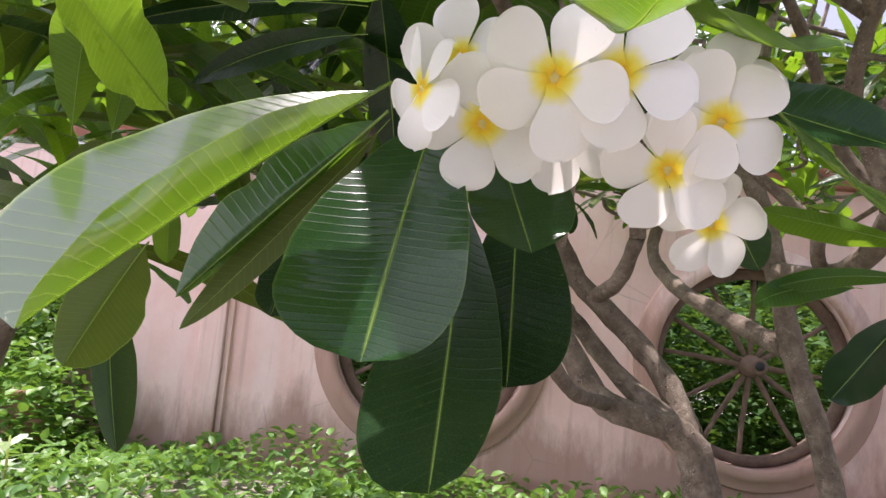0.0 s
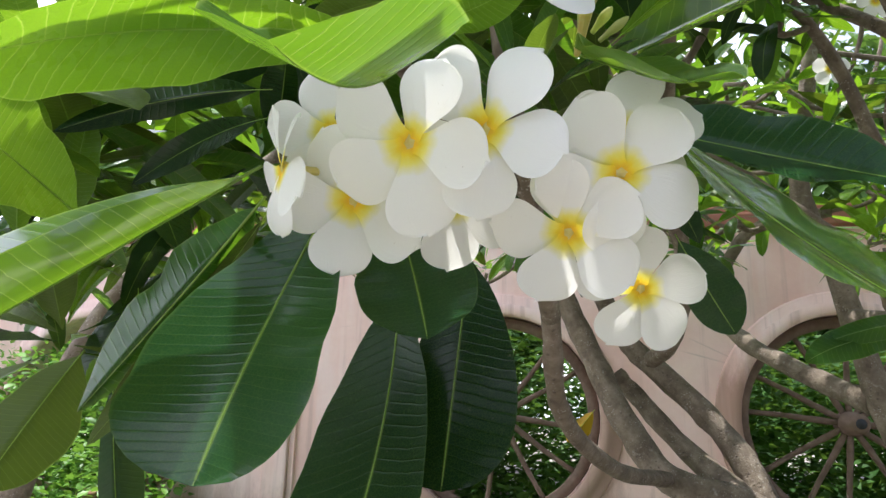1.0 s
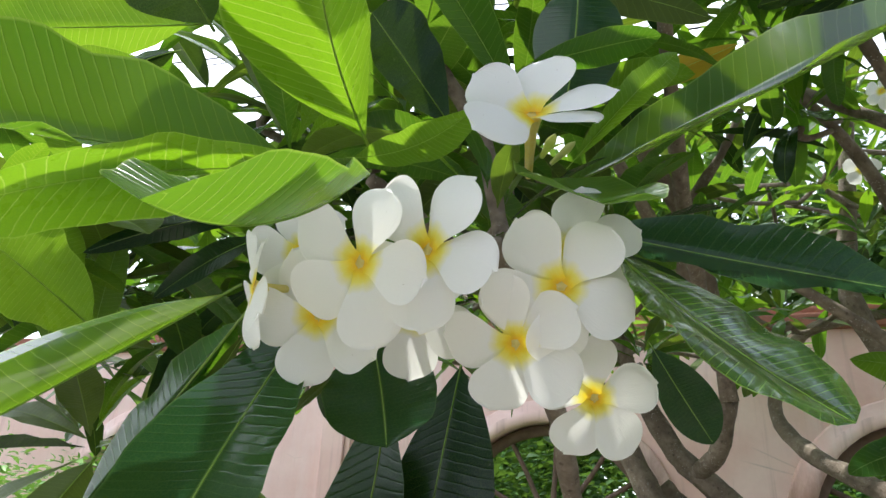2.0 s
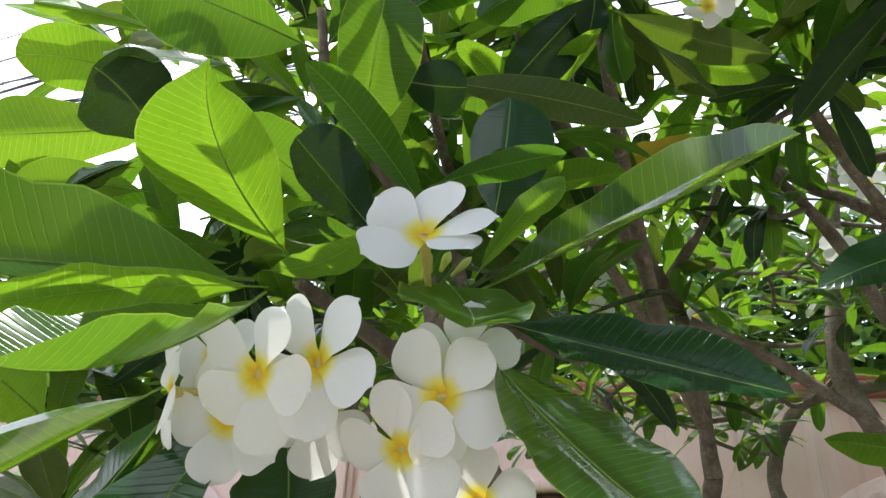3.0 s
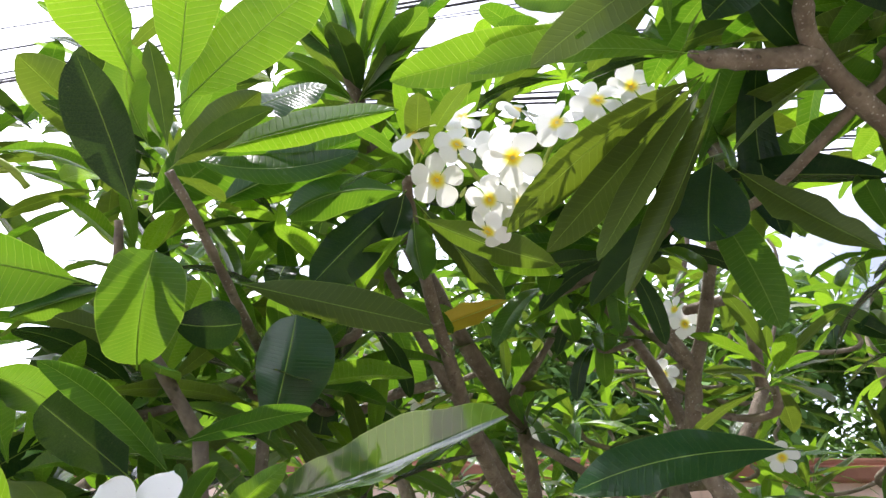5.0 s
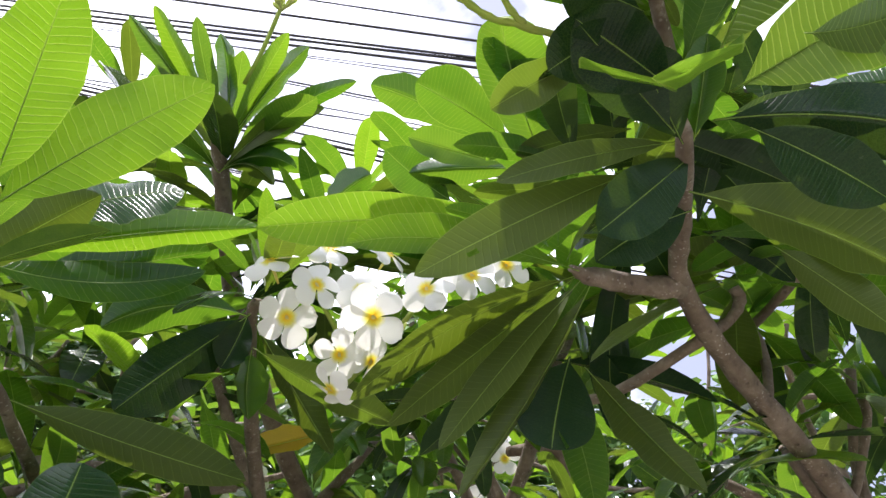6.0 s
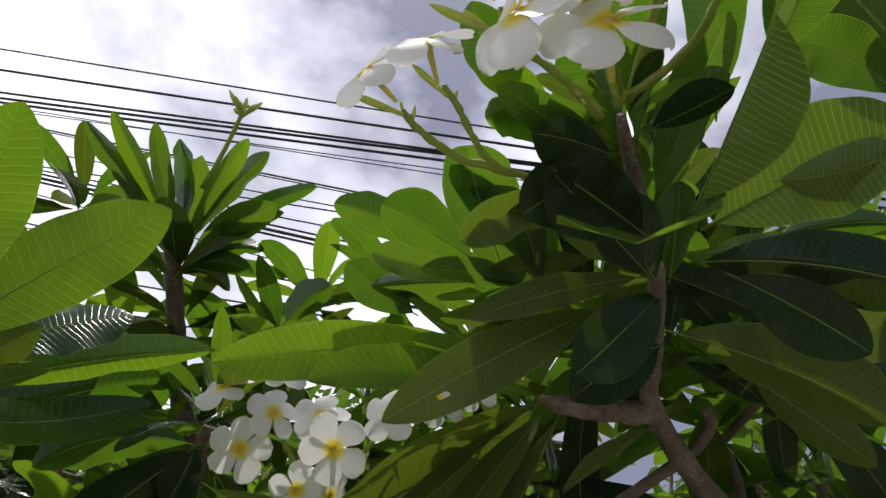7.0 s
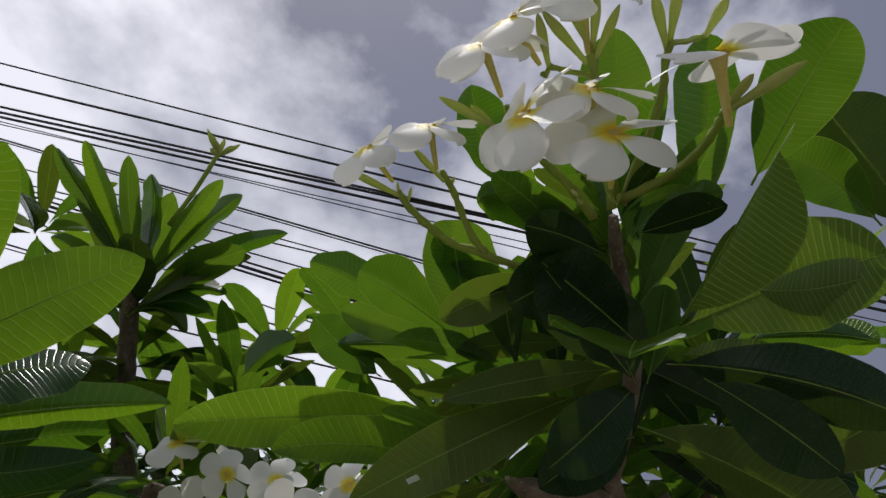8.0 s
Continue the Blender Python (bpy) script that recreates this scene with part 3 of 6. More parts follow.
part("coping", bm, COPING, wall, "terracotta red coping", (0, WALL_Y, WALL_H), smooth=False)


def wagon_wheel(at, turn):
    wheel = thing("wagon_wheel", at, "old wooden wagon wheel set in a round wall opening", "wheel", "wheels in the wall")
    bm = bmesh.new()
    rings = []
    for k in range(48):
        t = 2 * math.pi * k / 48
        rings.append([bm.verts.new((r * math.cos(t), y, r * math.sin(t))) for r, y in ((0.445, -0.028), (0.492, -0.028), (0.497, 0.0), (0.492, 0.028), (0.445, 0.028), (0.44, 0.0))])
    for k in range(48):
        for n in range(6):
            a, b = rings[k], rings[(k + 1) % 48]
            bm.faces.new((a[n], a[(n + 1) % 6], b[(n + 1) % 6], b[n]))
    part("felloe", bm, OLD_WOOD, wheel, "", at)
    line = [(0, y, 0, r) for y, r in ((-0.13, 0.030), (-0.125, 0.042), (-0.06, 0.046), (-0.04, 0.056), (0.04, 0.056), (0.06, 0.045), (0.11, 0.038))]
    part("hub", tube_mesh("hub", line, 16), OLD_WOOD, wheel, "", at)
    # a solid black disc paints the shade inside the hub's hole
    line = [(0, y, 0, r) for y, r in ((-0.1345, 0.023), (-0.12, 0.023))]
    part("painted_hub_bore", tube_mesh("painted_hub_bore", line, 12), CABLE, wheel, "black disc painted as the shaded bore of the hub", at)
    spoke = tube_mesh("spoke", smooth_line([(0, 0, 0.04, 0.014), (0, 0, 0.14, 0.0155), (0.004, 0, 0.3, 0.012), (0, 0, 0.45, 0.013)], 3), 8, 0.06, 3)
    for n in range(12):
        ob = part("spoke", spoke, OLD_WOOD, wheel, "", at)
        ob.rotation_euler = (0, radians(30 * n + turn + 4 * math.sin(n * 2.3)), 0)
    return wheel


for n, h in enumerate(HOLES[1:3]):
    wagon_wheel((h, WALL_Y + 0.085, HOLE_Z), (4, 2)[n])


# ---- low growth ----
def scatter(name, spots, size, material, rnd, flat=0.5):
    """Many small oval leaves, each folded along its rib; spots: places with a direction to lean."""
    verts, faces = [], []
    for p, lean in spots:
        s = size * rnd.uniform(0.55, 1.3)
        ax = Vector((rnd.uniform(-1, 1), rnd.uniform(-1, 1), rnd.uniform(-0.35, 0.8) * flat)) + Vector(lean)
        ax.normalize()
        side = ax.cross(Vector((rnd.uniform(-0.6, 0.6), rnd.uniform(-0.6, 0.6), 1))).normalized()
        up = side.cross(ax)
        n = len(verts)
        p = Vector(p)
        w = s * rnd.uniform(0.22, 0.34)
        verts += [p, p + ax * s * 0.28 + side * w * 0.9 + up * s * 0.09, p + ax * s * 0.66 + side * w * 0.8 + up * s * 0.05, p + ax * s - up * 0.14 * s]
        verts += [p + ax * s * 0.66 - side * w * 0.8 + up * s * 0.05, p + ax * s * 0.28 - side * w * 0.9 + up * s * 0.09, p + ax * s * 0.5]
        faces += [(n + k, n + (k + 1) % 6, n + 6) for k in range(6)]
    mesh = bpy.data.meshes.new(name)
    mesh.from_pydata(verts, [], faces)
    mesh.materials.append(material)
    return mesh


rnd = random.Random(11)
spots = []
for _ in range(26000):
    x, y = rnd.uniform(-4.6, 4.2), rnd.uniform(2.1, 3.72)
    patch = noise.noise(Vector((x * 1.3, y * 1.3, 2.0)))
    if rnd.random() > 0.55 + patch * 0.6 + (0.25 if x < -0.2 else -0.2):
        continue
    tall = 0.05 + 0.16 * max(0, noise.noise(Vector((x * 2.1, y * 2.1, 7.0))) + 0.35) * (1.2 if x < -0.1 else 0.5)
    spots.append(((x, y, rnd.uniform(0.0, tall)), (0, -0.1, 0.25)))
tagged(part("ground_vines", scatter("ground_vines", spots, 0.055, VINE, rnd), None), "bright green creeping vines covering the ground", "ground cover", kind="stuff")

# the vines' thin ragged fringe towards the path and at both ends
edge = random.Random(21)
spots = []
for _ in range(9000):
    x, y = edge.uniform(-6.0, 5.6), edge.uniform(1.5, 3.72)
    if -4.55 < x < 4.15 and y > 2.12:
        continue
    off = max(2.12 - y, 0.0) + max(abs(x + 0.2) - 4.35, 0.0)
    if edge.random() > 0.75 - off * 0.9 + 0.7 * noise.noise(Vector((x * 1.3, y * 1.3, 2.0))):
        continue
    spots.append(((x, y, edge.uniform(0.0, 0.06)), (0, -0.1, 0.25)))
tagged(part("ground_vines", scatter("ground_vines", spots, 0.05, VINE, edge), None), "thin green vines straggling over bare earth", "ground cover", kind="stuff")

spots = []
for _ in range(9000):
    x, y = rnd.uniform(-3.4, -2.05), rnd.uniform(2.9, 4.6)
    h = 1.15 - 0.75 * (x + 3.4) / 1.35 + 0.25 * noise.noise(Vector((x * 3, y * 3, 0)))
    spots.append(((x, y, rnd.uniform(0, max(h, 0.1)) ), (0, -0.2, 0.2)))
tagged(part("climbing_vines", scatter("climbing_vines", spots, 0.06, VINE, rnd), None), "tangled green vines climbing at the wall end", "vines", kind="stuff")

spots = []
for _ in range(62000):
    x, y, z = rnd.uniform(-4.5, 5.0), rnd.uniform(4.15, 5.9), rnd.uniform(0, 2.3)
    if noise.noise(Vector((x * 1.7, y * 1.7, z * 1.7))) > -0.30 and z < 1.42 + 0.5 * noise.noise(Vector((x * 0.9, y, 5.0))):
        spots.append(((x, y, z), (0, -0.4, -0.1)))
for _ in range(34000):
    x, y = rnd.uniform(-5.0, 8.0), rnd.uniform(5.9, 7.4)
    spots.append(((x, y, rnd.uniform(0, 1.15 + 0.3 * noise.noise(Vector((x, y, 3.0))))), (0, -0.4, -0.1)))
tagged(part("garden_shrubs", scatter("garden_shrubs", spots, 0.085, SHRUB, rnd), None), "dense green shrubs growing behind the wall", "shrubs", kind="stuff")

# a fringe of distant palms and trees over the wall
spots = []
for c in range(170):
    cx, cy, cz = rnd.uniform(-7, 13), rnd.uniform(7.5, 11), rnd.uniform(0.6, 4.6)
    r = rnd.uniform(0.6, 1.1)
    for _ in range(620):
        d = Vector((rnd.gauss(0, 1), rnd.gauss(0, 1), rnd.gauss(0, 0.8))).normalized() * r * rnd.uniform(0.55, 1.0)
        spots.append((Vector((cx, cy, cz)) + d, (d.x * 0.3, -0.2, -0.5)))
tagged(part("far_trees", scatter("far_trees", spots, 0.2, FROND, rnd), None), "distant dark green tree crowns beyond the wall", "trees", kind="stuff")

# unseen shrubs added behind and beside the path to cut low sky light
spots = []
for c in range(150):
    a = rnd.uniform(radians(115), radians(425))
    far_off = rnd.uniform(4.5, 7.5)
    cx, cy, cz = math.cos(a) * far_off, 0.5 + math.sin(a) * far_off, rnd.uniform(-0.3, 0.4)
    if cy > 1.2:
        continue
    r = rnd.uniform(0.7, 1.2)
    for _ in range(400):
        d = Vector((rnd.gauss(0, 1), rnd.gauss(0, 1), rnd.gauss(0, 0.9))).normalized() * r * rnd.uniform(0.5, 1.0)
        spots.append((Vector((cx, cy, max(cz + d.z, 0.02))) + Vector((d.x, d.y, 0)), (d.x * 0.3, d.y * 0.3, -0.3)))
tagged(part("garden_shrubs", scatter("garden_shrubs", spots, 0.25, FROND, rnd), None), "added shrubs out of view that hold back low sky light", "shrubs", kind="stuff")



# ---- the flowering plumeria near by ----
front = thing("plumeria_tree", (0.30, 1.55, 0.0), "flowering plumeria with long glossy leaves and white blossoms", "tree", "plumeria trees")
beyond = thing("plumeria_tree", (2.2, 2.4, 0.0), "spreading plumeria with crowded leaf whorls", "tree", "plumeria trees")
beside = thing("plumeria_tree", (1.2, 1.3, 0.0), "thickly leaved plumeria at the side of the path", "tree", "plumeria trees")
far = thing("plumeria_tree", (1.1, 3.0, 0.0), "leafy plumeria further along the garden wall", "tree", "plumeria trees")
left = thing("plumeria_tree", (-0.6, 2.2, 0.0), "tall plumeria shoots rising against the bright sky", "tree", "plumeria trees")
back = thing("plumeria_tree", (0.42, 2.05, 0.0), "grey-limbed plumeria standing before the pink wall", "tree", "plumeria trees")

leaf(front, "glossy", (-0.318, 0.789, 0.871), (-0.330, 0.699, 0.747), (-0.339, 0.652, 0.661), (-0.392, 0.701, 0.748), (-0.283, 0.699, 0.761), wave=0.07, blunt=0.45)
leaf(front, "glossy", (-0.270, 0.770, 0.839), (-0.253, 0.759, 0.791), (-0.238, 0.739, 0.745), (-0.287, 0.744, 0.786), (-0.215, 0.759, 0.797), blunt=0.5)
leaf(front, "old", (-0.291, 0.876, 0.823), (-0.296, 0.852, 0.687), (-0.298, 0.740, 0.573), (-0.357, 0.880, 0.677), (-0.253, 0.830, 0.689), wave=0.05, blunt=0.45)
leaf(front, "old", (-0.242, 0.957, 0.860), (-0.243, 0.885, 0.741), (-0.245, 0.836, 0.644), (-0.283, 0.897, 0.741), (-0.194, 0.884, 0.741), wave=0.05, blunt=0.45)
leaf(front, "sheen", (-0.346, 0.710, 0.855), (-0.411, 0.629, 0.765), (-0.456, 0.517, 0.667), (-0.481, 0.646, 0.789), (-0.407, 0.610, 0.783), wave=0.05, blunt=0.6, label='large glossy leaf folded along its rib')
leaf(front, "mature", (-0.349, 0.725, 0.839), (-0.428, 0.759, 0.773), (-0.515, 0.786, 0.695), (-0.456, 0.785, 0.817), (-0.423, 0.803, 0.786), blunt=0.7)
leaf(front, "olive", (-0.349, 0.737, 0.837), (-0.430, 0.777, 0.757), (-0.516, 0.803, 0.670), (-0.442, 0.779, 0.768), (-0.422, 0.782, 0.748), blunt=0.75)
leaf(front, "old", (-0.387, 0.798, 0.957), (-0.511, 0.840, 0.976), (-0.614, 0.827, 0.945), (-0.514, 0.850, 0.999), (-0.513, 0.857, 0.971), blunt=0.75)
leaf(front, "old", (-0.381, 0.782, 0.924), (-0.486, 0.863, 0.943), (-0.582, 0.903, 0.918), (-0.492, 0.859, 0.956), (-0.483, 0.866, 0.929), blunt=0.75)
leaf(front, "mature", (-0.221, 0.634, 0.893), (-0.223, 0.543, 0.819), (-0.223, 0.460, 0.789), (-0.261, 0.533, 0.838), (-0.183, 0.534, 0.834), blunt=0.5)
leaf(front, "young", (-0.250, 0.680, 0.919), (-0.337, 0.596, 0.885), (-0.360, 0.495, 0.813), (-0.308, 0.573, 0.894), (-0.359, 0.617, 0.870))
leaf(front, "mature", (-0.296, 0.727, 0.949), (-0.386, 0.606, 0.916), (-0.411, 0.494, 0.871), (-0.396, 0.592, 0.973), (-0.334, 0.589, 0.889), blunt=0.6)
leaf(front, "young", (-0.263, 0.729, 0.966), (-0.232, 0.579, 0.960), (-0.210, 0.517, 0.989), (-0.290, 0.564, 0.971), (-0.223, 0.608, 0.988), wave=0.05, blunt=1.35)
leaf(front, "mature", (-0.249, 0.798, 1.132), (-0.208, 0.720, 1.160), (-0.186, 0.683, 1.212), (-0.227, 0.685, 1.124), (-0.172, 0.727, 1.140), wave=0.05, blunt=0.42)
leaf(front, "mature", (-0.150, 0.761, 1.005), (-0.183, 0.679, 1.052), (-0.210, 0.612, 1.071), (-0.167, 0.668, 1.060), (-0.194, 0.680, 1.044), blunt=0.7)
leaf(front, "old", (-0.213, 0.786, 1.014), (-0.233, 0.730, 1.037), (-0.251, 0.680, 1.057), (-0.220, 0.740, 1.075), (-0.247, 0.725, 1.019), blunt=0.5)
leaf(front, "glossy", (-0.131, 0.902, 1.084), (-0.115, 0.880, 1.150), (-0.106, 0.867, 1.225), (-0.155, 0.888, 1.159), (-0.069, 0.901, 1.147), wave=0.05, blunt=0.42)
leaf(front, "olive", (-0.209, 0.885, 1.283), (-0.078, 0.921, 1.263), (0.039, 0.994, 1.261), (-0.079, 0.914, 1.291), (-0.081, 0.930, 1.242), blunt=0.7)
leaf(front, "mature", (-0.155, 0.750, 1.039), (-0.093, 0.769, 1.065), (-0.037, 0.784, 1.081), (-0.091, 0.758, 1.073), (-0.090, 0.785, 1.059), blunt=0.7)
leaf(front, "young", (-0.119, 0.789, 0.967), (-0.067, 0.716, 0.978), (-0.033, 0.726, 1.018), (-0.073, 0.714, 0.986), (-0.056, 0.729, 0.982))
leaf(front, "sheen", (-0.151, 0.908, 1.005), (0.014, 0.813, 1.021), (0.155, 0.792, 1.077), (-0.000, 0.801, 1.062), (0.004, 0.780, 1.009), blunt=0.6)
leaf(front, "glossy", (-0.131, 0.921, 0.977), (0.002, 0.915, 0.932), (0.131, 0.881, 0.882), (0.017, 0.915, 0.974), (-0.014, 0.871, 0.908), blunt=0.7)
leaf(front, "sheen", (-0.091, 0.723, 0.875), (-0.034, 0.717, 0.811), (0.030, 0.702, 0.755), (0.005, 0.775, 0.840), (-0.051, 0.671, 0.801), wave=0.06, blunt=0.5)
leaf(front, "young", (-0.545, 0.802, 0.848), (-0.566, 0.739, 0.882), (-0.582, 0.673, 0.909), (-0.562, 0.755, 0.921), (-0.554, 0.716, 0.837), blunt=0.6)
leaf(front, "olive", (0.401, 0.819, 1.518), (0.262, 0.858, 1.444), (0.147, 0.889, 1.340), (0.249, 0.825, 1.450), (0.275, 0.891, 1.438), blunt=0.75, wave=0.06)
leaf(front, "olive", (0.400, 0.828, 1.520), (0.295, 0.887, 1.429), (0.196, 0.920, 1.327), (0.277, 0.863, 1.437), (0.314, 0.914, 1.422), blunt=0.75, wave=0.06)
leaf(front, "olive", (0.406, 0.820, 1.513), (0.330, 0.868, 1.413), (0.258, 0.904, 1.302), (0.314, 0.885, 1.431), (0.346, 0.847, 1.394), blunt=0.75, wave=0.06)
leaf(front, "olive", (0.416, 0.809, 1.506), (0.361, 0.864, 1.379), (0.287, 0.910, 1.253), (0.337, 0.871, 1.395), (0.367, 0.891, 1.387), blunt=0.75, wave=0.06)
leaf(front, "olive", (0.444, 0.927, 1.448), (0.514, 0.920, 1.371), (0.576, 0.891, 1.293), (0.528, 0.903, 1.386), (0.469, 0.880, 1.345), blunt=0.75)
leaf(front, "striped", (0.355, 0.395, 1.411), (0.342, 0.314, 1.413), (0.326, 0.256, 1.404), (0.367, 0.306, 1.462), (0.357, 0.313, 1.380), wave=0.05, blunt=0.7, label='leaf folded along its rib with pale veins')
leaf(front, "old", (-0.193, 0.746, 1.165), (-0.162, 0.764, 1.166), (-0.134, 0.790, 1.180), (-0.161, 0.750, 1.186), (-0.166, 0.785, 1.150), wave=0.05, blunt=0.42)
leaf(front, "mature", (-0.141, 0.777, 0.958), (-0.098, 0.703, 0.897), (-0.088, 0.651, 0.867), (-0.144, 0.683, 0.909), (-0.058, 0.710, 0.901))
leaf(front, "young", (-0.265, 0.690, 0.939), (-0.213, 0.684, 0.938), (-0.164, 0.664, 0.950), (-0.205, 0.663, 0.937), (-0.209, 0.701, 0.933))
leaf(front, "mature", (-0.275, 0.720, 1.198), (-0.329, 0.627, 1.178), (-0.368, 0.554, 1.150), (-0.315, 0.625, 1.206), (-0.341, 0.632, 1.129))
leaf(front, "young", (-0.534, 0.814, 1.271), (-0.594, 0.736, 1.263), (-0.636, 0.687, 1.235), (-0.588, 0.716, 1.296), (-0.606, 0.759, 1.238))
leaf(front, "young", (-0.538, 0.843, 1.237), (-0.637, 0.761, 1.183), (-0.689, 0.701, 1.144), (-0.646, 0.750, 1.232), (-0.662, 0.795, 1.162))
leaf(front, "old", (-0.403, 0.698, 1.082), (-0.417, 0.657, 1.110), (-0.434, 0.624, 1.123), (-0.392, 0.667, 1.147), (-0.455, 0.658, 1.085))
leaf(front, "mature", (-0.481, 0.776, 1.090), (-0.527, 0.721, 1.075), (-0.556, 0.682, 1.052), (-0.518, 0.705, 1.090), (-0.528, 0.723, 1.053))
leaf(front, "old", (-0.454, 0.722, 1.091), (-0.482, 0.707, 1.071), (-0.497, 0.692, 1.044), (-0.499, 0.712, 1.088), (-0.497, 0.727, 1.073))
leaf(front, "mature", (-0.346, 0.719, 1.184), (-0.400, 0.670, 1.168), (-0.438, 0.632, 1.145), (-0.415, 0.683, 1.190), (-0.384, 0.657, 1.144))
leaf(front, "young", (-0.547, 0.798, 1.356), (-0.610, 0.725, 1.337), (-0.641, 0.684, 1.317), (-0.624, 0.729, 1.362), (-0.631, 0.744, 1.344))
leaf(front, "old", (-0.411, 0.842, 0.812), (-0.435, 0.828, 0.737), (-0.446, 0.818, 0.687), (-0.462, 0.836, 0.741), (-0.419, 0.849, 0.736))
leaf(front, "young", (-0.690, 0.889, 0.851), (-0.671, 0.854, 0.926), (-0.646, 0.818, 0.987), (-0.696, 0.846, 0.927), (-0.657, 0.879, 0.941))
leaf(front, "young", (-0.670, 0.924, 0.859), (-0.655, 0.910, 0.927), (-0.634, 0.892, 0.994), (-0.667, 0.893, 0.926), (-0.633, 0.909, 0.934))
leaf(front, "olive", (-0.593, 0.884, 0.750), (-0.604, 0.852, 0.698), (-0.614, 0.812, 0.632), (-0.635, 0.852, 0.712), (-0.592, 0.888, 0.679))
leaf(front, "old", (-0.064, 0.873, 0.845), (-0.042, 0.878, 0.802), (-0.022, 0.880, 0.765), (-0.056, 0.887, 0.792), (-0.024, 0.876, 0.815))
leaf(front, "old", (-0.860, 1.297, 0.757), (-0.843, 1.308, 0.608), (-0.811, 1.307, 0.472), (-0.884, 1.322, 0.604), (-0.827, 1.351, 0.590), wave=0.04)
leaf(front, "young", (-0.692, 1.044, 0.774), (-0.692, 1.047, 0.746), (-0.707, 1.041, 0.723), (-0.711, 1.053, 0.760), (-0.690, 1.065, 0.742))
leaf(front, "young", (-0.661, 1.049, 0.840), (-0.660, 1.058, 0.792), (-0.658, 1.064, 0.747), (-0.671, 1.043, 0.789), (-0.642, 1.056, 0.793))
leaf(back, "mature", (0.495, 1.662, 0.857), (0.357, 1.615, 0.844), (0.239, 1.554, 0.798), (0.357, 1.633, 0.868), (0.348, 1.599, 0.818))
leaf(back, "mature", (0.525, 1.511, 0.858), (0.394, 1.584, 0.865), (0.258, 1.595, 0.821), (0.397, 1.591, 0.885), (0.399, 1.595, 0.845))
leaf(back, "old", (0.565, 1.609, 0.826), (0.504, 1.652, 0.724), (0.421, 1.639, 0.632), (0.489, 1.707, 0.756), (0.554, 1.673, 0.694))
leaf(back, "young", (0.627, 1.670, 0.950), (0.474, 1.746, 1.000), (0.339, 1.798, 1.036), (0.494, 1.761, 1.030), (0.490, 1.777, 0.969))
leaf(front, "olive", (0.381, 0.578, 1.481), (0.280, 0.599, 1.418), (0.190, 0.620, 1.353), (0.266, 0.598, 1.439), (0.292, 0.602, 1.394), blunt=0.75, bitten=True)
leaf(front, "young", (0.373, 0.731, 1.463), (0.227, 0.696, 1.451), (0.122, 0.685, 1.417), (0.218, 0.691, 1.476), (0.229, 0.698, 1.432))
leaf(front, "young", (0.302, 0.748, 1.535), (0.154, 0.724, 1.484), (0.032, 0.698, 1.429), (0.149, 0.707, 1.506), (0.158, 0.732, 1.456))
leaf(front, "young", (-0.204, 0.749, 1.385), (-0.116, 0.816, 1.476), (-0.005, 0.878, 1.551), (-0.127, 0.821, 1.506), (-0.120, 0.846, 1.471), blunt=0.7)
leaf(front, "young", (-0.180, 0.645, 1.363), (-0.121, 0.657, 1.475), (-0.046, 0.660, 1.574), (-0.152, 0.637, 1.493), (-0.093, 0.673, 1.455))
leaf(front, "young", (-0.169, 0.622, 1.369), (-0.162, 0.584, 1.460), (-0.148, 0.531, 1.550), (-0.189, 0.559, 1.453), (-0.129, 0.583, 1.475))
leaf(front, "young", (-0.168, 0.563, 1.321), (-0.186, 0.503, 1.369), (-0.196, 0.442, 1.411), (-0.226, 0.506, 1.358), (-0.173, 0.529, 1.390))
leaf(front, "mature", (-0.206, 0.703, 1.349), (-0.132, 0.787, 1.387), (-0.048, 0.851, 1.458), (-0.144, 0.791, 1.415), (-0.130, 0.786, 1.366))
leaf(front, "mature", (-0.008, 0.963, 1.464), (-0.090, 0.918, 1.441), (-0.155, 0.896, 1.386), (-0.096, 0.925, 1.479), (-0.098, 0.951, 1.427))
leaf(front, "old", (-0.005, 0.962, 1.468), (-0.070, 0.951, 1.382), (-0.122, 0.940, 1.305), (-0.101, 0.950, 1.404), (-0.045, 0.982, 1.365))
leaf(front, "old", (-0.008, 0.961, 1.468), (-0.016, 0.969, 1.424), (-0.025, 0.971, 1.389), (-0.036, 0.955, 1.422), (0.005, 0.968, 1.414))
leaf(front, "old", (0.416, 0.902, 1.448), (0.399, 0.899, 1.377), (0.392, 0.902, 1.321), (0.354, 0.902, 1.381), (0.443, 0.893, 1.377), blunt=0.5, wave=0.05)
leaf(front, "old", (0.422, 0.551, 1.486), (0.370, 0.549, 1.424), (0.332, 0.558, 1.384), (0.350, 0.543, 1.440), (0.392, 0.553, 1.407))
leaf(front, "mature", (0.347, 0.436, 1.424), (0.319, 0.401, 1.383), (0.293, 0.365, 1.343), (0.276, 0.414, 1.399), (0.356, 0.369, 1.386), blunt=0.6)
leaf(front, "old", (0.368, 0.482, 1.432), (0.317, 0.448, 1.442), (0.272, 0.418, 1.452), (0.334, 0.432, 1.459), (0.299, 0.469, 1.442))
leaf(front, "olive", (0.318, 0.521, 1.555), (0.274, 0.544, 1.534), (0.237, 0.571, 1.517), (0.262, 0.529, 1.541), (0.285, 0.551, 1.517))
leaf(front, "mature", (0.331, 0.708, 1.573), (0.274, 0.632, 1.619), (0.238, 0.560, 1.642), (0.240, 0.650, 1.639), (0.320, 0.636, 1.636))
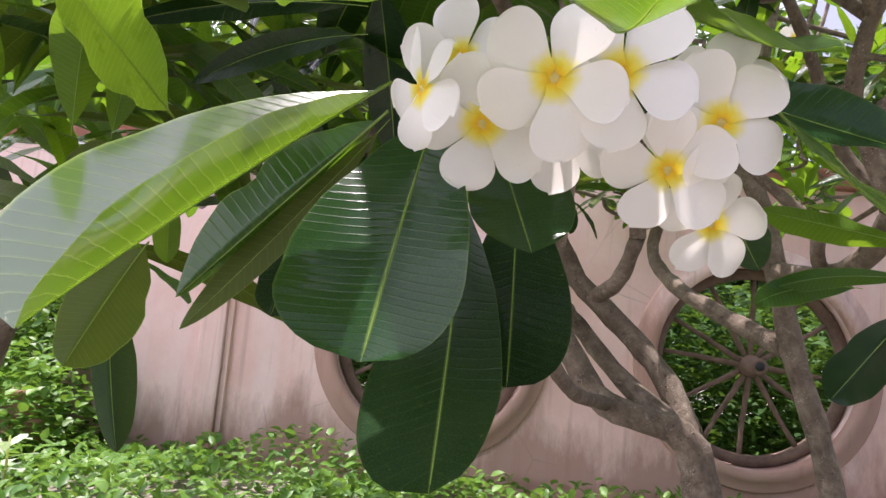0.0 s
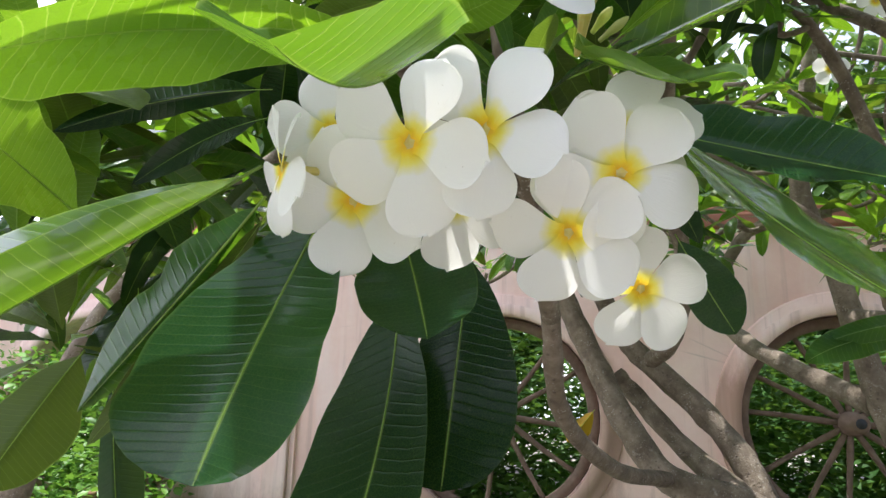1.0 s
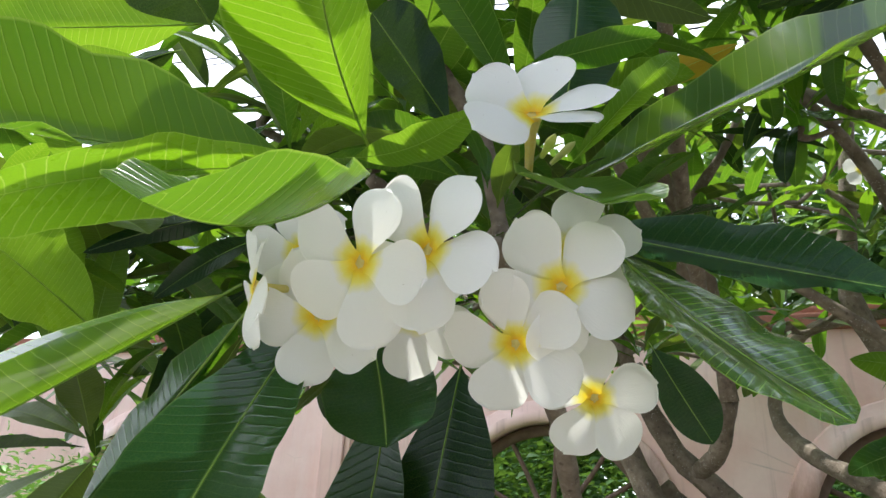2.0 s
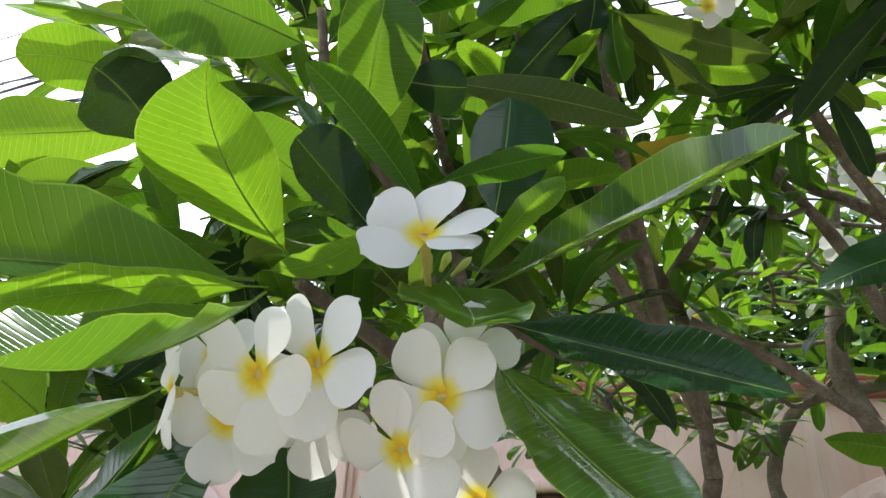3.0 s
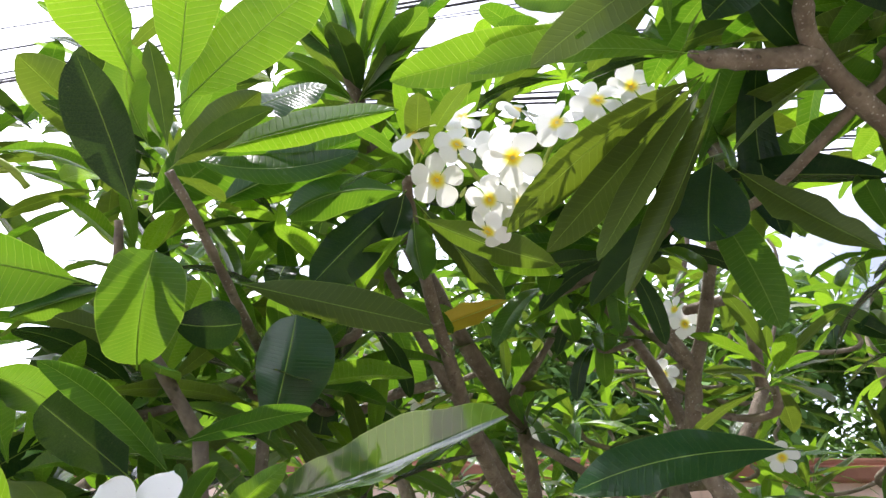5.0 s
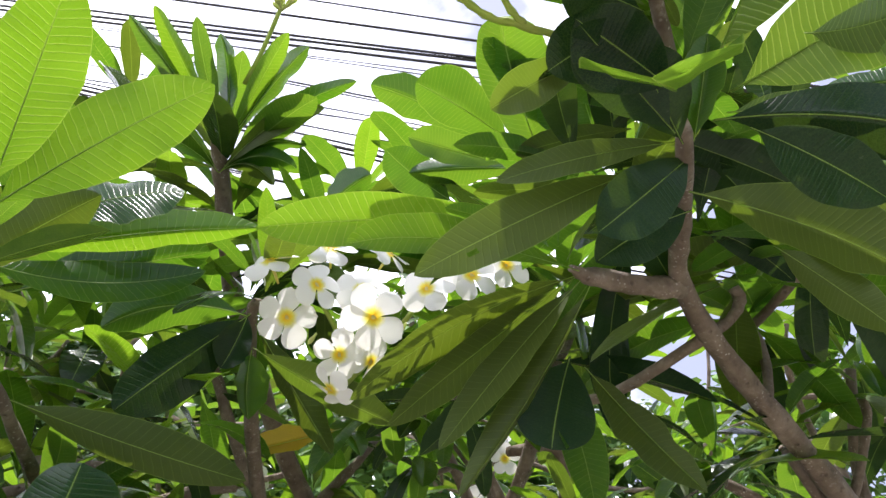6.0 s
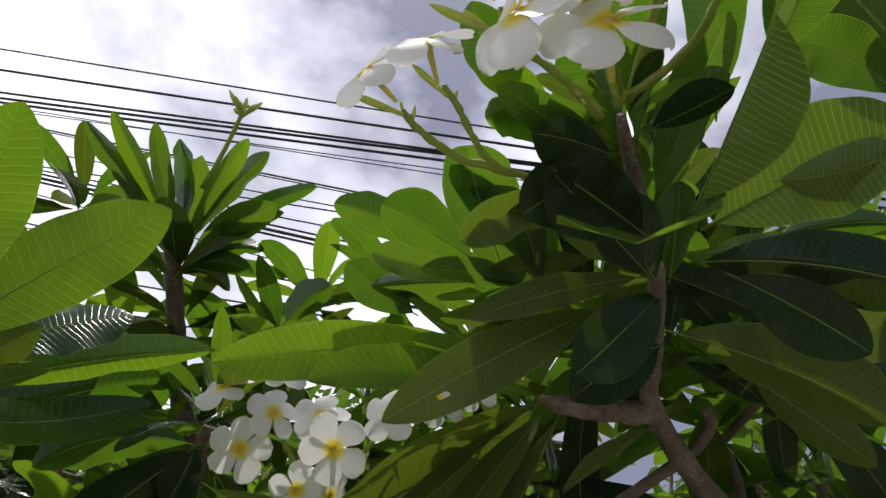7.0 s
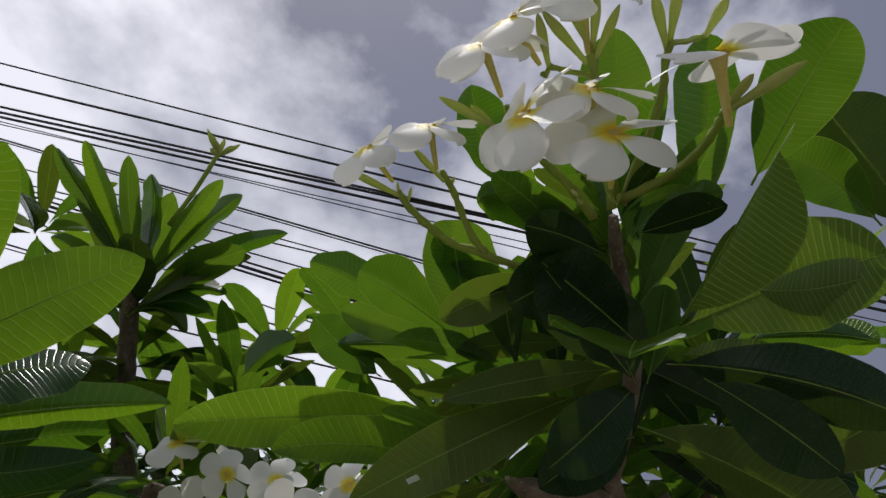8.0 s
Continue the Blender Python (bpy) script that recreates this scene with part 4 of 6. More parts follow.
leaf(front, "mature", (0.374, 0.657, 1.581), (0.349, 0.628, 1.617), (0.323, 0.593, 1.653), (0.331, 0.642, 1.617), (0.374, 0.624, 1.619))
leaf(front, "mature", (0.296, 0.780, 1.682), (0.184, 0.751, 1.696), (0.106, 0.733, 1.696), (0.188, 0.745, 1.733), (0.181, 0.782, 1.698))
leaf(front, "mature", (0.295, 0.736, 1.641), (0.219, 0.691, 1.640), (0.163, 0.665, 1.639), (0.226, 0.670, 1.676), (0.210, 0.717, 1.634))
leaf(front, "mature", (0.317, 0.856, 1.716), (0.229, 0.858, 1.727), (0.163, 0.854, 1.733), (0.227, 0.831, 1.741), (0.228, 0.865, 1.704))
leaf(front, "mature", (0.344, 0.900, 1.752), (0.254, 0.917, 1.750), (0.173, 0.934, 1.735), (0.253, 0.926, 1.787), (0.261, 0.955, 1.754))
leaf(front, "mature", (0.254, 0.984, 1.732), (0.184, 0.966, 1.758), (0.130, 0.944, 1.783), (0.207, 0.952, 1.785), (0.163, 0.988, 1.744))
leaf(front, "mature", (0.046, 1.051, 1.721), (0.076, 1.027, 1.757), (0.111, 1.009, 1.783), (0.052, 1.040, 1.787), (0.100, 1.060, 1.768))
leaf(front, "striped", (0.414, 0.481, 1.465), (0.458, 0.459, 1.455), (0.496, 0.446, 1.436), (0.457, 0.455, 1.474), (0.467, 0.477, 1.448))
leaf(front, "old", (0.415, 0.458, 1.426), (0.455, 0.446, 1.392), (0.488, 0.436, 1.355), (0.458, 0.425, 1.400), (0.445, 0.462, 1.376))
leaf(front, "olive", (0.410, 0.547, 1.435), (0.480, 0.511, 1.389), (0.529, 0.481, 1.335), (0.490, 0.501, 1.421), (0.488, 0.538, 1.382))
leaf(front, "olive", (0.575, 0.678, 1.501), (0.614, 0.658, 1.449), (0.653, 0.636, 1.389), (0.622, 0.646, 1.466), (0.611, 0.677, 1.437))
leaf(front, "old", (0.397, 0.474, 1.445), (0.463, 0.424, 1.416), (0.526, 0.398, 1.381), (0.473, 0.418, 1.444), (0.476, 0.453, 1.408), blunt=0.6, wave=0.06)
leaf(front, "olive", (0.532, 0.538, 1.412), (0.587, 0.488, 1.443), (0.636, 0.439, 1.464), (0.567, 0.473, 1.455), (0.607, 0.497, 1.420), blunt=0.6, wave=0.06)
leaf(front, "old", (0.348, 0.440, 1.429), (0.308, 0.429, 1.446), (0.269, 0.418, 1.458), (0.315, 0.408, 1.461), (0.294, 0.452, 1.430))
leaf(front, "old", (0.383, 0.499, 1.440), (0.346, 0.458, 1.443), (0.319, 0.429, 1.455), (0.324, 0.470, 1.443), (0.370, 0.451, 1.450))
leaf(front, "mature", (0.386, 0.488, 1.433), (0.376, 0.449, 1.449), (0.367, 0.416, 1.468), (0.370, 0.465, 1.461), (0.396, 0.449, 1.459))
leaf(front, "old", (0.441, 0.602, 1.463), (0.399, 0.615, 1.441), (0.356, 0.632, 1.407), (0.390, 0.603, 1.464), (0.404, 0.618, 1.413))
leaf(front, "old", (0.324, 0.432, 1.487), (0.290, 0.442, 1.467), (0.261, 0.459, 1.448), (0.285, 0.425, 1.484), (0.294, 0.459, 1.448))
leaf(front, "old", (0.325, 0.425, 1.493), (0.289, 0.416, 1.490), (0.257, 0.416, 1.489), (0.291, 0.408, 1.507), (0.293, 0.438, 1.481))
leaf(front, "striped", (0.427, 0.489, 1.501), (0.476, 0.407, 1.499), (0.505, 0.344, 1.483), (0.458, 0.377, 1.528), (0.483, 0.412, 1.460))
leaf(front, "young", (0.573, 0.525, 1.556), (0.601, 0.500, 1.551), (0.627, 0.467, 1.534), (0.607, 0.503, 1.578), (0.619, 0.524, 1.551))
leaf(front, "old", (0.333, 0.392, 1.485), (0.348, 0.360, 1.472), (0.359, 0.329, 1.458), (0.336, 0.354, 1.481), (0.354, 0.363, 1.467))
leaf(front, "mature", (0.360, 0.455, 1.533), (0.318, 0.433, 1.539), (0.275, 0.411, 1.541), (0.331, 0.419, 1.562), (0.303, 0.459, 1.546))
leaf(front, "mature", (0.397, 0.483, 1.522), (0.391, 0.440, 1.542), (0.388, 0.400, 1.555), (0.381, 0.451, 1.553), (0.411, 0.442, 1.544))
leaf(front, "mature", (0.373, 0.497, 1.576), (0.333, 0.455, 1.618), (0.304, 0.413, 1.649), (0.304, 0.465, 1.613), (0.352, 0.437, 1.614))
leaf(front, "young", (0.306, 0.478, 1.563), (0.264, 0.456, 1.564), (0.234, 0.457, 1.557), (0.268, 0.451, 1.587), (0.263, 0.481, 1.569))
leaf(front, "young", (0.295, 0.462, 1.601), (0.255, 0.449, 1.605), (0.225, 0.448, 1.599), (0.257, 0.438, 1.616), (0.254, 0.464, 1.602))
leaf(front, "mature", (0.434, 0.370, 1.560), (0.428, 0.293, 1.575), (0.420, 0.235, 1.575), (0.401, 0.290, 1.593), (0.452, 0.287, 1.561))
# a greener leaf in half shade, given the dark look for it
leaf(front, "old", (0.573, 0.353, 1.536), (0.524, 0.333, 1.592), (0.483, 0.317, 1.631), (0.531, 0.296, 1.617), (0.524, 0.369, 1.590))
leaf(front, "mature", (0.524, 0.350, 1.526), (0.484, 0.344, 1.565), (0.454, 0.352, 1.583), (0.482, 0.320, 1.569), (0.478, 0.364, 1.550))
leaf(front, "mature", (0.412, 0.413, 1.548), (0.387, 0.344, 1.603), (0.366, 0.295, 1.633), (0.374, 0.362, 1.623), (0.415, 0.335, 1.613))
leaf(front, "mature", (0.381, 0.455, 1.564), (0.339, 0.389, 1.627), (0.307, 0.328, 1.667), (0.306, 0.398, 1.639), (0.362, 0.372, 1.631))
leaf(front, "mature", (0.255, 0.473, 1.602), (0.228, 0.443, 1.628), (0.207, 0.411, 1.652), (0.212, 0.454, 1.644), (0.254, 0.435, 1.648))
leaf(front, "young", (0.295, 0.469, 1.539), (0.260, 0.456, 1.561), (0.233, 0.459, 1.553), (0.260, 0.451, 1.578), (0.262, 0.476, 1.558))
leaf(front, "mature", (0.334, 0.397, 1.496), (0.352, 0.360, 1.485), (0.360, 0.330, 1.472), (0.346, 0.363, 1.500), (0.354, 0.360, 1.470))
leaf(front, "mature", (0.571, 0.428, 1.485), (0.538, 0.452, 1.502), (0.501, 0.485, 1.510), (0.547, 0.452, 1.525), (0.552, 0.468, 1.506))
leaf(front, "striped", (0.445, 0.416, 1.491), (0.481, 0.389, 1.480), (0.513, 0.348, 1.477), (0.474, 0.384, 1.497), (0.493, 0.400, 1.465))
leaf(front, "old", (-0.434, 0.940, 1.479), (-0.424, 0.833, 1.529), (-0.408, 0.723, 1.569), (-0.475, 0.832, 1.538), (-0.401, 0.872, 1.556))
leaf(front, "olive", (-0.498, 0.971, 1.570), (-0.545, 0.880, 1.609), (-0.589, 0.786, 1.639), (-0.588, 0.900, 1.593), (-0.522, 0.884, 1.651))
leaf(front, "mature", (-0.434, 0.967, 1.523), (-0.425, 0.888, 1.594), (-0.416, 0.801, 1.657), (-0.446, 0.871, 1.577), (-0.387, 0.888, 1.599))
leaf(front, "mature", (-0.373, 0.958, 1.567), (-0.337, 0.908, 1.626), (-0.292, 0.853, 1.684), (-0.383, 0.905, 1.653), (-0.311, 0.949, 1.654))
leaf(front, "mature", (-0.406, 0.943, 1.425), (-0.286, 0.907, 1.510), (-0.133, 0.884, 1.568), (-0.320, 0.863, 1.529), (-0.252, 0.947, 1.491))
leaf(front, "mature", (-0.276, 0.896, 1.411), (-0.161, 0.890, 1.466), (-0.058, 0.879, 1.503), (-0.179, 0.882, 1.504), (-0.157, 0.936, 1.463))
leaf(front, "mature", (-0.536, 0.815, 1.460), (-0.596, 0.754, 1.451), (-0.651, 0.727, 1.415), (-0.604, 0.752, 1.474), (-0.618, 0.774, 1.445))
leaf(front, "old", (-0.378, 0.874, 1.280), (-0.445, 0.836, 1.262), (-0.498, 0.809, 1.235), (-0.437, 0.819, 1.271), (-0.442, 0.843, 1.239))
leaf(front, "mature", (-0.359, 0.859, 1.268), (-0.416, 0.839, 1.239), (-0.459, 0.823, 1.212), (-0.430, 0.846, 1.268), (-0.427, 0.870, 1.242))
leaf(front, "olive", (-0.394, 1.023, 1.269), (-0.483, 0.995, 1.275), (-0.547, 0.970, 1.291), (-0.484, 0.988, 1.296), (-0.488, 1.013, 1.257))
leaf(front, "young", (-0.231, 1.159, 1.637), (-0.325, 1.146, 1.612), (-0.389, 1.139, 1.587), (-0.323, 1.159, 1.652), (-0.339, 1.184, 1.619))
tube("flower_stalk", [(-0.346, 0.669, 1.290, 0.0040), (-0.357, 0.641, 1.302, 0.0040), (-0.386, 0.613, 1.298, 0.0035), (-0.424, 0.577, 1.287, 0.0030)], STALK, front, 4, 7, 0.2, "", 116)
tube("flower_stalk", [(-0.352, 0.650, 1.300, 0.0035), (-0.374, 0.638, 1.290, 0.0030), (-0.398, 0.632, 1.274, 0.0030)], STALK, front, 4, 7, 0.2, "", 117)
tube("branch", [(-0.308, 0.812, 1.215, 0.0070), (-0.305, 0.786, 1.263, 0.0060), (-0.307, 0.769, 1.310, 0.0050)], BARK, front, 5, 12, 0.11, "", 118)
tube("branch", [(-0.214, 0.900, 1.083, 0.0090), (-0.263, 0.855, 1.159, 0.0080), (-0.299, 0.816, 1.217, 0.0070)], BARK, front, 5, 12, 0.11, "", 119)
leaf(front, "olive", (0.003, 0.969, 1.457), (0.068, 1.009, 1.390), (0.133, 1.038, 1.320), (0.049, 1.034, 1.389), (0.082, 1.030, 1.409))
leaf(front, "olive", (0.012, 0.949, 1.414), (0.114, 1.001, 1.390), (0.208, 1.033, 1.372), (0.116, 0.998, 1.418), (0.108, 1.030, 1.381))
leaf(front, "young", (0.023, 1.033, 1.427), (0.131, 1.099, 1.428), (0.218, 1.109, 1.403), (0.141, 1.079, 1.433), (0.129, 1.104, 1.404))
leaf(front, "mature", (0.011, 0.951, 1.411), (0.011, 0.983, 1.376), (0.019, 1.012, 1.342), (-0.012, 1.005, 1.393), (0.031, 1.008, 1.394))
leaf(front, "old", (0.006, 0.968, 1.422), (-0.044, 0.971, 1.411), (-0.093, 0.967, 1.404), (-0.040, 0.969, 1.425), (-0.047, 0.987, 1.404))
leaf(front, "mature", (-0.193, 0.639, 1.309), (-0.195, 0.591, 1.333), (-0.184, 0.562, 1.362), (-0.221, 0.598, 1.331), (-0.187, 0.610, 1.355))
leaf(front, "olive", (-0.211, 0.700, 1.324), (-0.171, 0.710, 1.394), (-0.133, 0.719, 1.451), (-0.187, 0.703, 1.414), (-0.162, 0.736, 1.390))
leaf(front, "mature", (-0.192, 0.745, 1.423), (-0.146, 0.769, 1.483), (-0.084, 0.792, 1.526), (-0.162, 0.786, 1.520), (-0.129, 0.753, 1.445))
leaf(front, "olive", (0.405, 0.550, 1.495), (0.327, 0.564, 1.472), (0.249, 0.585, 1.442), (0.324, 0.563, 1.489), (0.330, 0.565, 1.456), blunt=0.7)
tube("branch", [(-0.236, 1.105, 1.248, 0.0090), (-0.224, 0.967, 1.268, 0.0075), (-0.203, 0.830, 1.280, 0.0058), (-0.195, 0.739, 1.297, 0.0052), (-0.205, 0.695, 1.320, 0.0050)], BARK, front, 5, 12, 0.11, "", 129)
rosette(front, (-0.321, 0.940, 1.121), (0, 0.3, 1), 13, 0.22, random.Random(51))
rosette(front, (-0.201, 1.028, 1.156), (0.1, 0.3, 1), 13, 0.22, random.Random(52))
rosette(front, (-0.390, 0.829, 1.013), (-0.2, 0.3, 1), 12, 0.22, random.Random(53))
rosette(front, (0.366, 0.469, 1.473), (0, 0.1, 1), 10, 0.15, random.Random(61), low=38.0, high=82.0)
rosette(front, (0.341, 0.428, 1.496), (0, 0.1, 1), 8, 0.12, random.Random(62), low=20.0, high=75.0)
# mostly dark looks in these six whorls: the crown's deep shade put into colour
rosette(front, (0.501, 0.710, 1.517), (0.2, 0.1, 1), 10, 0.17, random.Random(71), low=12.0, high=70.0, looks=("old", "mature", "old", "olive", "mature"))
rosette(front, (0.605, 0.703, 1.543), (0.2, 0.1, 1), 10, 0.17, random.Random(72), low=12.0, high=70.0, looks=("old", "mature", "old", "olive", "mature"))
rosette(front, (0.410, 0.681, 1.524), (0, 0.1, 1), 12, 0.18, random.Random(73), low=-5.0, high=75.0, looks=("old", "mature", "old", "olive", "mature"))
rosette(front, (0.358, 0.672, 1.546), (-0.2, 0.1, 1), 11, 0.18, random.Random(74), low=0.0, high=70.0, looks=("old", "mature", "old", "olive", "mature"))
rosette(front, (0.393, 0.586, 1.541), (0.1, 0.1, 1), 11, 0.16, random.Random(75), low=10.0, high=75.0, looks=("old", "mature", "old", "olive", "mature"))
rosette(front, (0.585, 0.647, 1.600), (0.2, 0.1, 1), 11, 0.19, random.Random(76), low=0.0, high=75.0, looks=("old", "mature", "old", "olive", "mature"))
rosette(front, (-0.205, 0.692, 1.320), (0, -0.1, 1), 10, 0.12, random.Random(81), low=20.0, high=80.0)
rosette(front, (0.006, 0.959, 1.478), (0, -0.1, 1), 12, 0.16, random.Random(82), low=-10.0, high=75.0)
rosette(front, (0.349, 0.726, 1.463), (-0.6, -0.2, 0.7), 7, 0.13, random.Random(63), low=30.0, high=75.0)
leaf(front, "old", (-0.152, 0.592, 1.200), (-0.155, 0.541, 1.240), (-0.157, 0.484, 1.273), (-0.179, 0.527, 1.235), (-0.142, 0.555, 1.244))
leaf(front, "yellow", (0.131, 1.277, 1.439), (0.053, 1.266, 1.402), (-0.014, 1.257, 1.372), (0.051, 1.281, 1.439), (0.056, 1.304, 1.404), label='yellowed leaf with brown spots')
leaf(back, "yellow", (-0.086, 2.177, 0.721), (-0.124, 2.180, 0.676), (-0.159, 2.181, 0.638), (-0.140, 2.212, 0.691), (-0.105, 2.211, 0.659), label='fallen-looking bright yellow leaf')
flower(back, (-0.095, 2.008, 1.420), (0.402, -0.909, -0.051), 0.075, 0, 0.0)
flower(back, (0.154, 2.119, 1.429), (-0.281, -0.924, 0.219), 0.075, 30, 0.0)
flower(back, (0.521, 1.766, 1.592), (-0.032, -0.980, -0.343), 0.075, 10, 0.0)
flower(back, (0.509, 1.798, 1.646), (-0.612, -0.719, 0.090), 0.07, 50, 0.0)
flower(back, (0.733, 1.936, 1.308), (-0.204, -1.028, -0.051), 0.075, 0, 0.0)
flower(back, (-0.190, 1.918, 1.499), (0.188, -0.999, -0.079), 0.08, 0, 0.0)
flower(back, (-0.168, 1.932, 1.464), (0.508, -0.845, -0.398), 0.08, 20, 0.0)
flower(back, (-0.088, 1.937, 1.501), (-0.052, -1.004, -0.199), 0.08, 40, 0.0)
flower(back, (0.480, 1.933, 1.522), (-0.146, -0.977, -0.185), 0.08, 0, 0.0)
leaf(beside, "glossy", (0.506, 1.091, 1.119), (0.351, 1.089, 1.108), (0.216, 1.094, 1.064), (0.365, 1.103, 1.142), (0.350, 1.071, 1.069))
leaf(beside, "young", (0.453, 1.128, 0.947), (0.387, 1.140, 0.953), (0.336, 1.146, 0.948), (0.389, 1.147, 0.969), (0.377, 1.128, 0.926))
# made-up leaf, added to keep a patch of sun off the blossom cluster
leaf(front, "mature", (-0.27, 0.80, 1.06), (-0.305, 0.745, 1.085), (-0.33, 0.68, 1.09), (-0.345, 0.76, 1.075), (-0.265, 0.735, 1.09))
tube("branch", [(0.966, 1.117, 1.330, 0.0190), (0.758, 0.980, 1.420, 0.0165), (0.622, 0.879, 1.464, 0.0145), (0.517, 0.782, 1.507, 0.0125), (0.473, 0.679, 1.508, 0.0090), (0.393, 0.512, 1.473, 0.0075), (0.344, 0.437, 1.493, 0.0060), (0.314, 0.389, 1.492, 0.0038)], BARK, front, 5, 12, 0.11, "", 159)
tube("branch", [(0.518, 0.786, 1.501, 0.0140), (0.458, 0.771, 1.485, 0.0125), (0.403, 0.751, 1.473, 0.0115), (0.384, 0.743, 1.467, 0.0090), (0.364, 0.732, 1.466, 0.0040)], BARK, front, 5, 12, 0.11, "", 160)
tube("branch", [(-0.172, 1.197, 0.825, 0.0130), (-0.185, 0.958, 0.910, 0.0100), (-0.187, 0.850, 0.935, 0.0060)], BARK, front, 5, 12, 0.11, "", 161)
rosette(front, (-0.188, 0.848, 0.940), (0, -0.3, 1), 10, 0.1, random.Random(131), low=15.0, high=80.0)
bud(front, (-0.139, 0.726, 0.944), (-0.135, 0.701, 0.950), 0.0051)
bud(front, (-0.131, 0.728, 0.945), (-0.119, 0.711, 0.952), 0.0043)
bud(front, (-0.126, 0.741, 0.946), (-0.107, 0.730, 0.956), 0.0039)
tube("branch", [(-0.185, 0.958, 0.910, 0.0090), (-0.257, 0.825, 0.953, 0.0080), (-0.279, 0.771, 0.965, 0.0060)], BARK, front, 5, 12, 0.11, "", 166)
tube("branch", [(0.033, 1.508, 1.249, 0.0160), (0.002, 1.164, 1.379, 0.0110), (-0.006, 0.972, 1.470, 0.0080), (0.013, 0.949, 1.478, 0.0060)], BARK, front, 5, 12, 0.11, "", 167)
flower(front, (-0.236, 0.666, 0.847), (-0.15, -0.93, -0.32), 0.094, reflex=0.00, first=(-0.218, 0.652, 0.883))
flower(front, (-0.280, 0.705, 0.827), (0.0, -0.95, -0.22), 0.092, reflex=0.00, first=(-0.291, 0.711, 0.793))
flower(front, (-0.194, 0.670, 0.854), (-0.22, -0.95, -0.18), 0.094, reflex=0.00, first=(-0.170, 0.655, 0.888))
flower(front, (-0.149, 0.722, 0.808), (-0.10, -0.90, -0.40), 0.088, reflex=0.00, first=(-0.164, 0.729, 0.777))
flower(front, (-0.118, 0.709, 0.840), (0.08, -0.93, -0.35), 0.092, reflex=0.00, first=(-0.081, 0.710, 0.822))
flower(front, (-0.104, 0.766, 0.781), (0.0, -0.95, -0.30), 0.080, reflex=0.10, first=(-0.116, 0.770, 0.764))
flower(front, (-0.321, 0.688, 0.843), (-0.864, -0.607, -0.136), 0.08, 20, 0.2)
flower(front, (-0.221, 0.733, 0.835), (0.0, -0.92, -0.38), 0.088, reflex=0.00, first=(-0.224, 0.743, 0.799))
flower(front, (-0.297, 0.703, 0.873), (-0.122, -1.076, -0.202), 0.08, 10, 0.0)
flower(front, (-0.110, 0.726, 0.870), (0.095, -1.112, -0.062), 0.08, 0, 0.0)
flower(front, (-0.132, 0.686, 0.952), (0.18, -0.89, 0.40), 0.102, reflex=-0.30, turns=(10, 15, 38, 8, 14), first=(-0.172, 0.684, 0.992))
flower(front, (0.050, 0.909, 1.444), (0.104, -0.836, -0.550), 0.074, 0, 0.0)
flower(front, (0.017, 0.877, 1.503), (-0.372, -0.839, 0.467), 0.068, 20, 0.4)
flower(front, (0.081, 0.878, 1.479), (0.350, -0.917, 0.049), 0.064, 10, 0.3)
flower(front, (0.158, 0.861, 1.437), (0.048, -0.931, -0.379), 0.076, 36, 0.0)
flower(front, (0.137, 0.889, 1.488), (0.026, -0.911, 0.172), 0.066, 0, 0.2)
flower(front, (0.124, 0.900, 1.400), (0.378, -0.739, -0.501), 0.062, 20, 0.3)
flower(front, (0.121, 0.917, 1.361), (-0.356, -0.230, -0.825), 0.06, 0, 0.45)
flower(front, (0.163, 0.930, 1.411), (0.549, -0.543, -0.483), 0.06, 0, 0.4)
flower(front, (0.217, 0.855, 1.485), (-0.322, -0.909, -0.012), 0.066, 0, 0.3)
flower(front, (0.271, 0.846, 1.510), (0.023, -0.964, -0.000), 0.066, 30, 0.2)
flower(front, (0.318, 0.863, 1.545), (0.178, -1.065, -0.291), 0.064, 30, 0.0)
flower(front, (0.083, 0.920, 1.564), (-0.075, -0.943, 0.324), 0.07, 0, 0.2)
flower(front, (0.165, 0.920, 1.571), (0.381, -0.676, 0.477), 0.062, 0, 0.3)
bud(front, (0.132, 0.896, 1.433), (0.124, 0.888, 1.447), 0.0035)
bud(front, (0.190, 0.906, 1.436), (0.200, 0.895, 1.456), 0.0035)
bud(front, (0.091, 0.907, 1.427), (0.084, 0.904, 1.409), 0.0035)
tube("flower_stalk", [(0.155, 0.890, 1.446, 0.0030), (0.149, 0.942, 1.431, 0.0040), (0.133, 1.007, 1.408, 0.0050)], STALK, front, 4, 7, 0.1, "", 195)
tube("flower_stalk", [(0.080, 0.901, 1.480, 0.0030), (0.117, 0.955, 1.448, 0.0040), (0.133, 1.007, 1.408, 0.0050)], STALK, front, 4, 7, 0.1, "", 196)
tube("flower_stalk", [(0.219, 0.875, 1.490, 0.0030), (0.183, 0.943, 1.453, 0.0040), (0.133, 1.007, 1.408, 0.0050)], STALK, front, 4, 7, 0.1, "", 197)
flower(front, (0.132, 0.409, 1.516), (-0.780, -0.567, 0.183), 0.064, 10, 0.5)
flower(front, (0.170, 0.377, 1.519), (-0.430, -0.803, 0.395), 0.064, 10, 0.45)
flower(front, (0.185, 0.310, 1.526), (-0.631, -0.705, 0.320), 0.074, 10, 0.5)
flower(front, (0.198, 0.295, 1.542), (-0.796, -0.535, 0.255), 0.074, 40, 0.4)
flower(front, (0.218, 0.323, 1.478), (-0.852, -0.509, -0.021), 0.08, 30, 0.4)
flower(front, (0.269, 0.308, 1.463), (-0.40, -0.86, 0.06), 0.080, 18, 0.3)
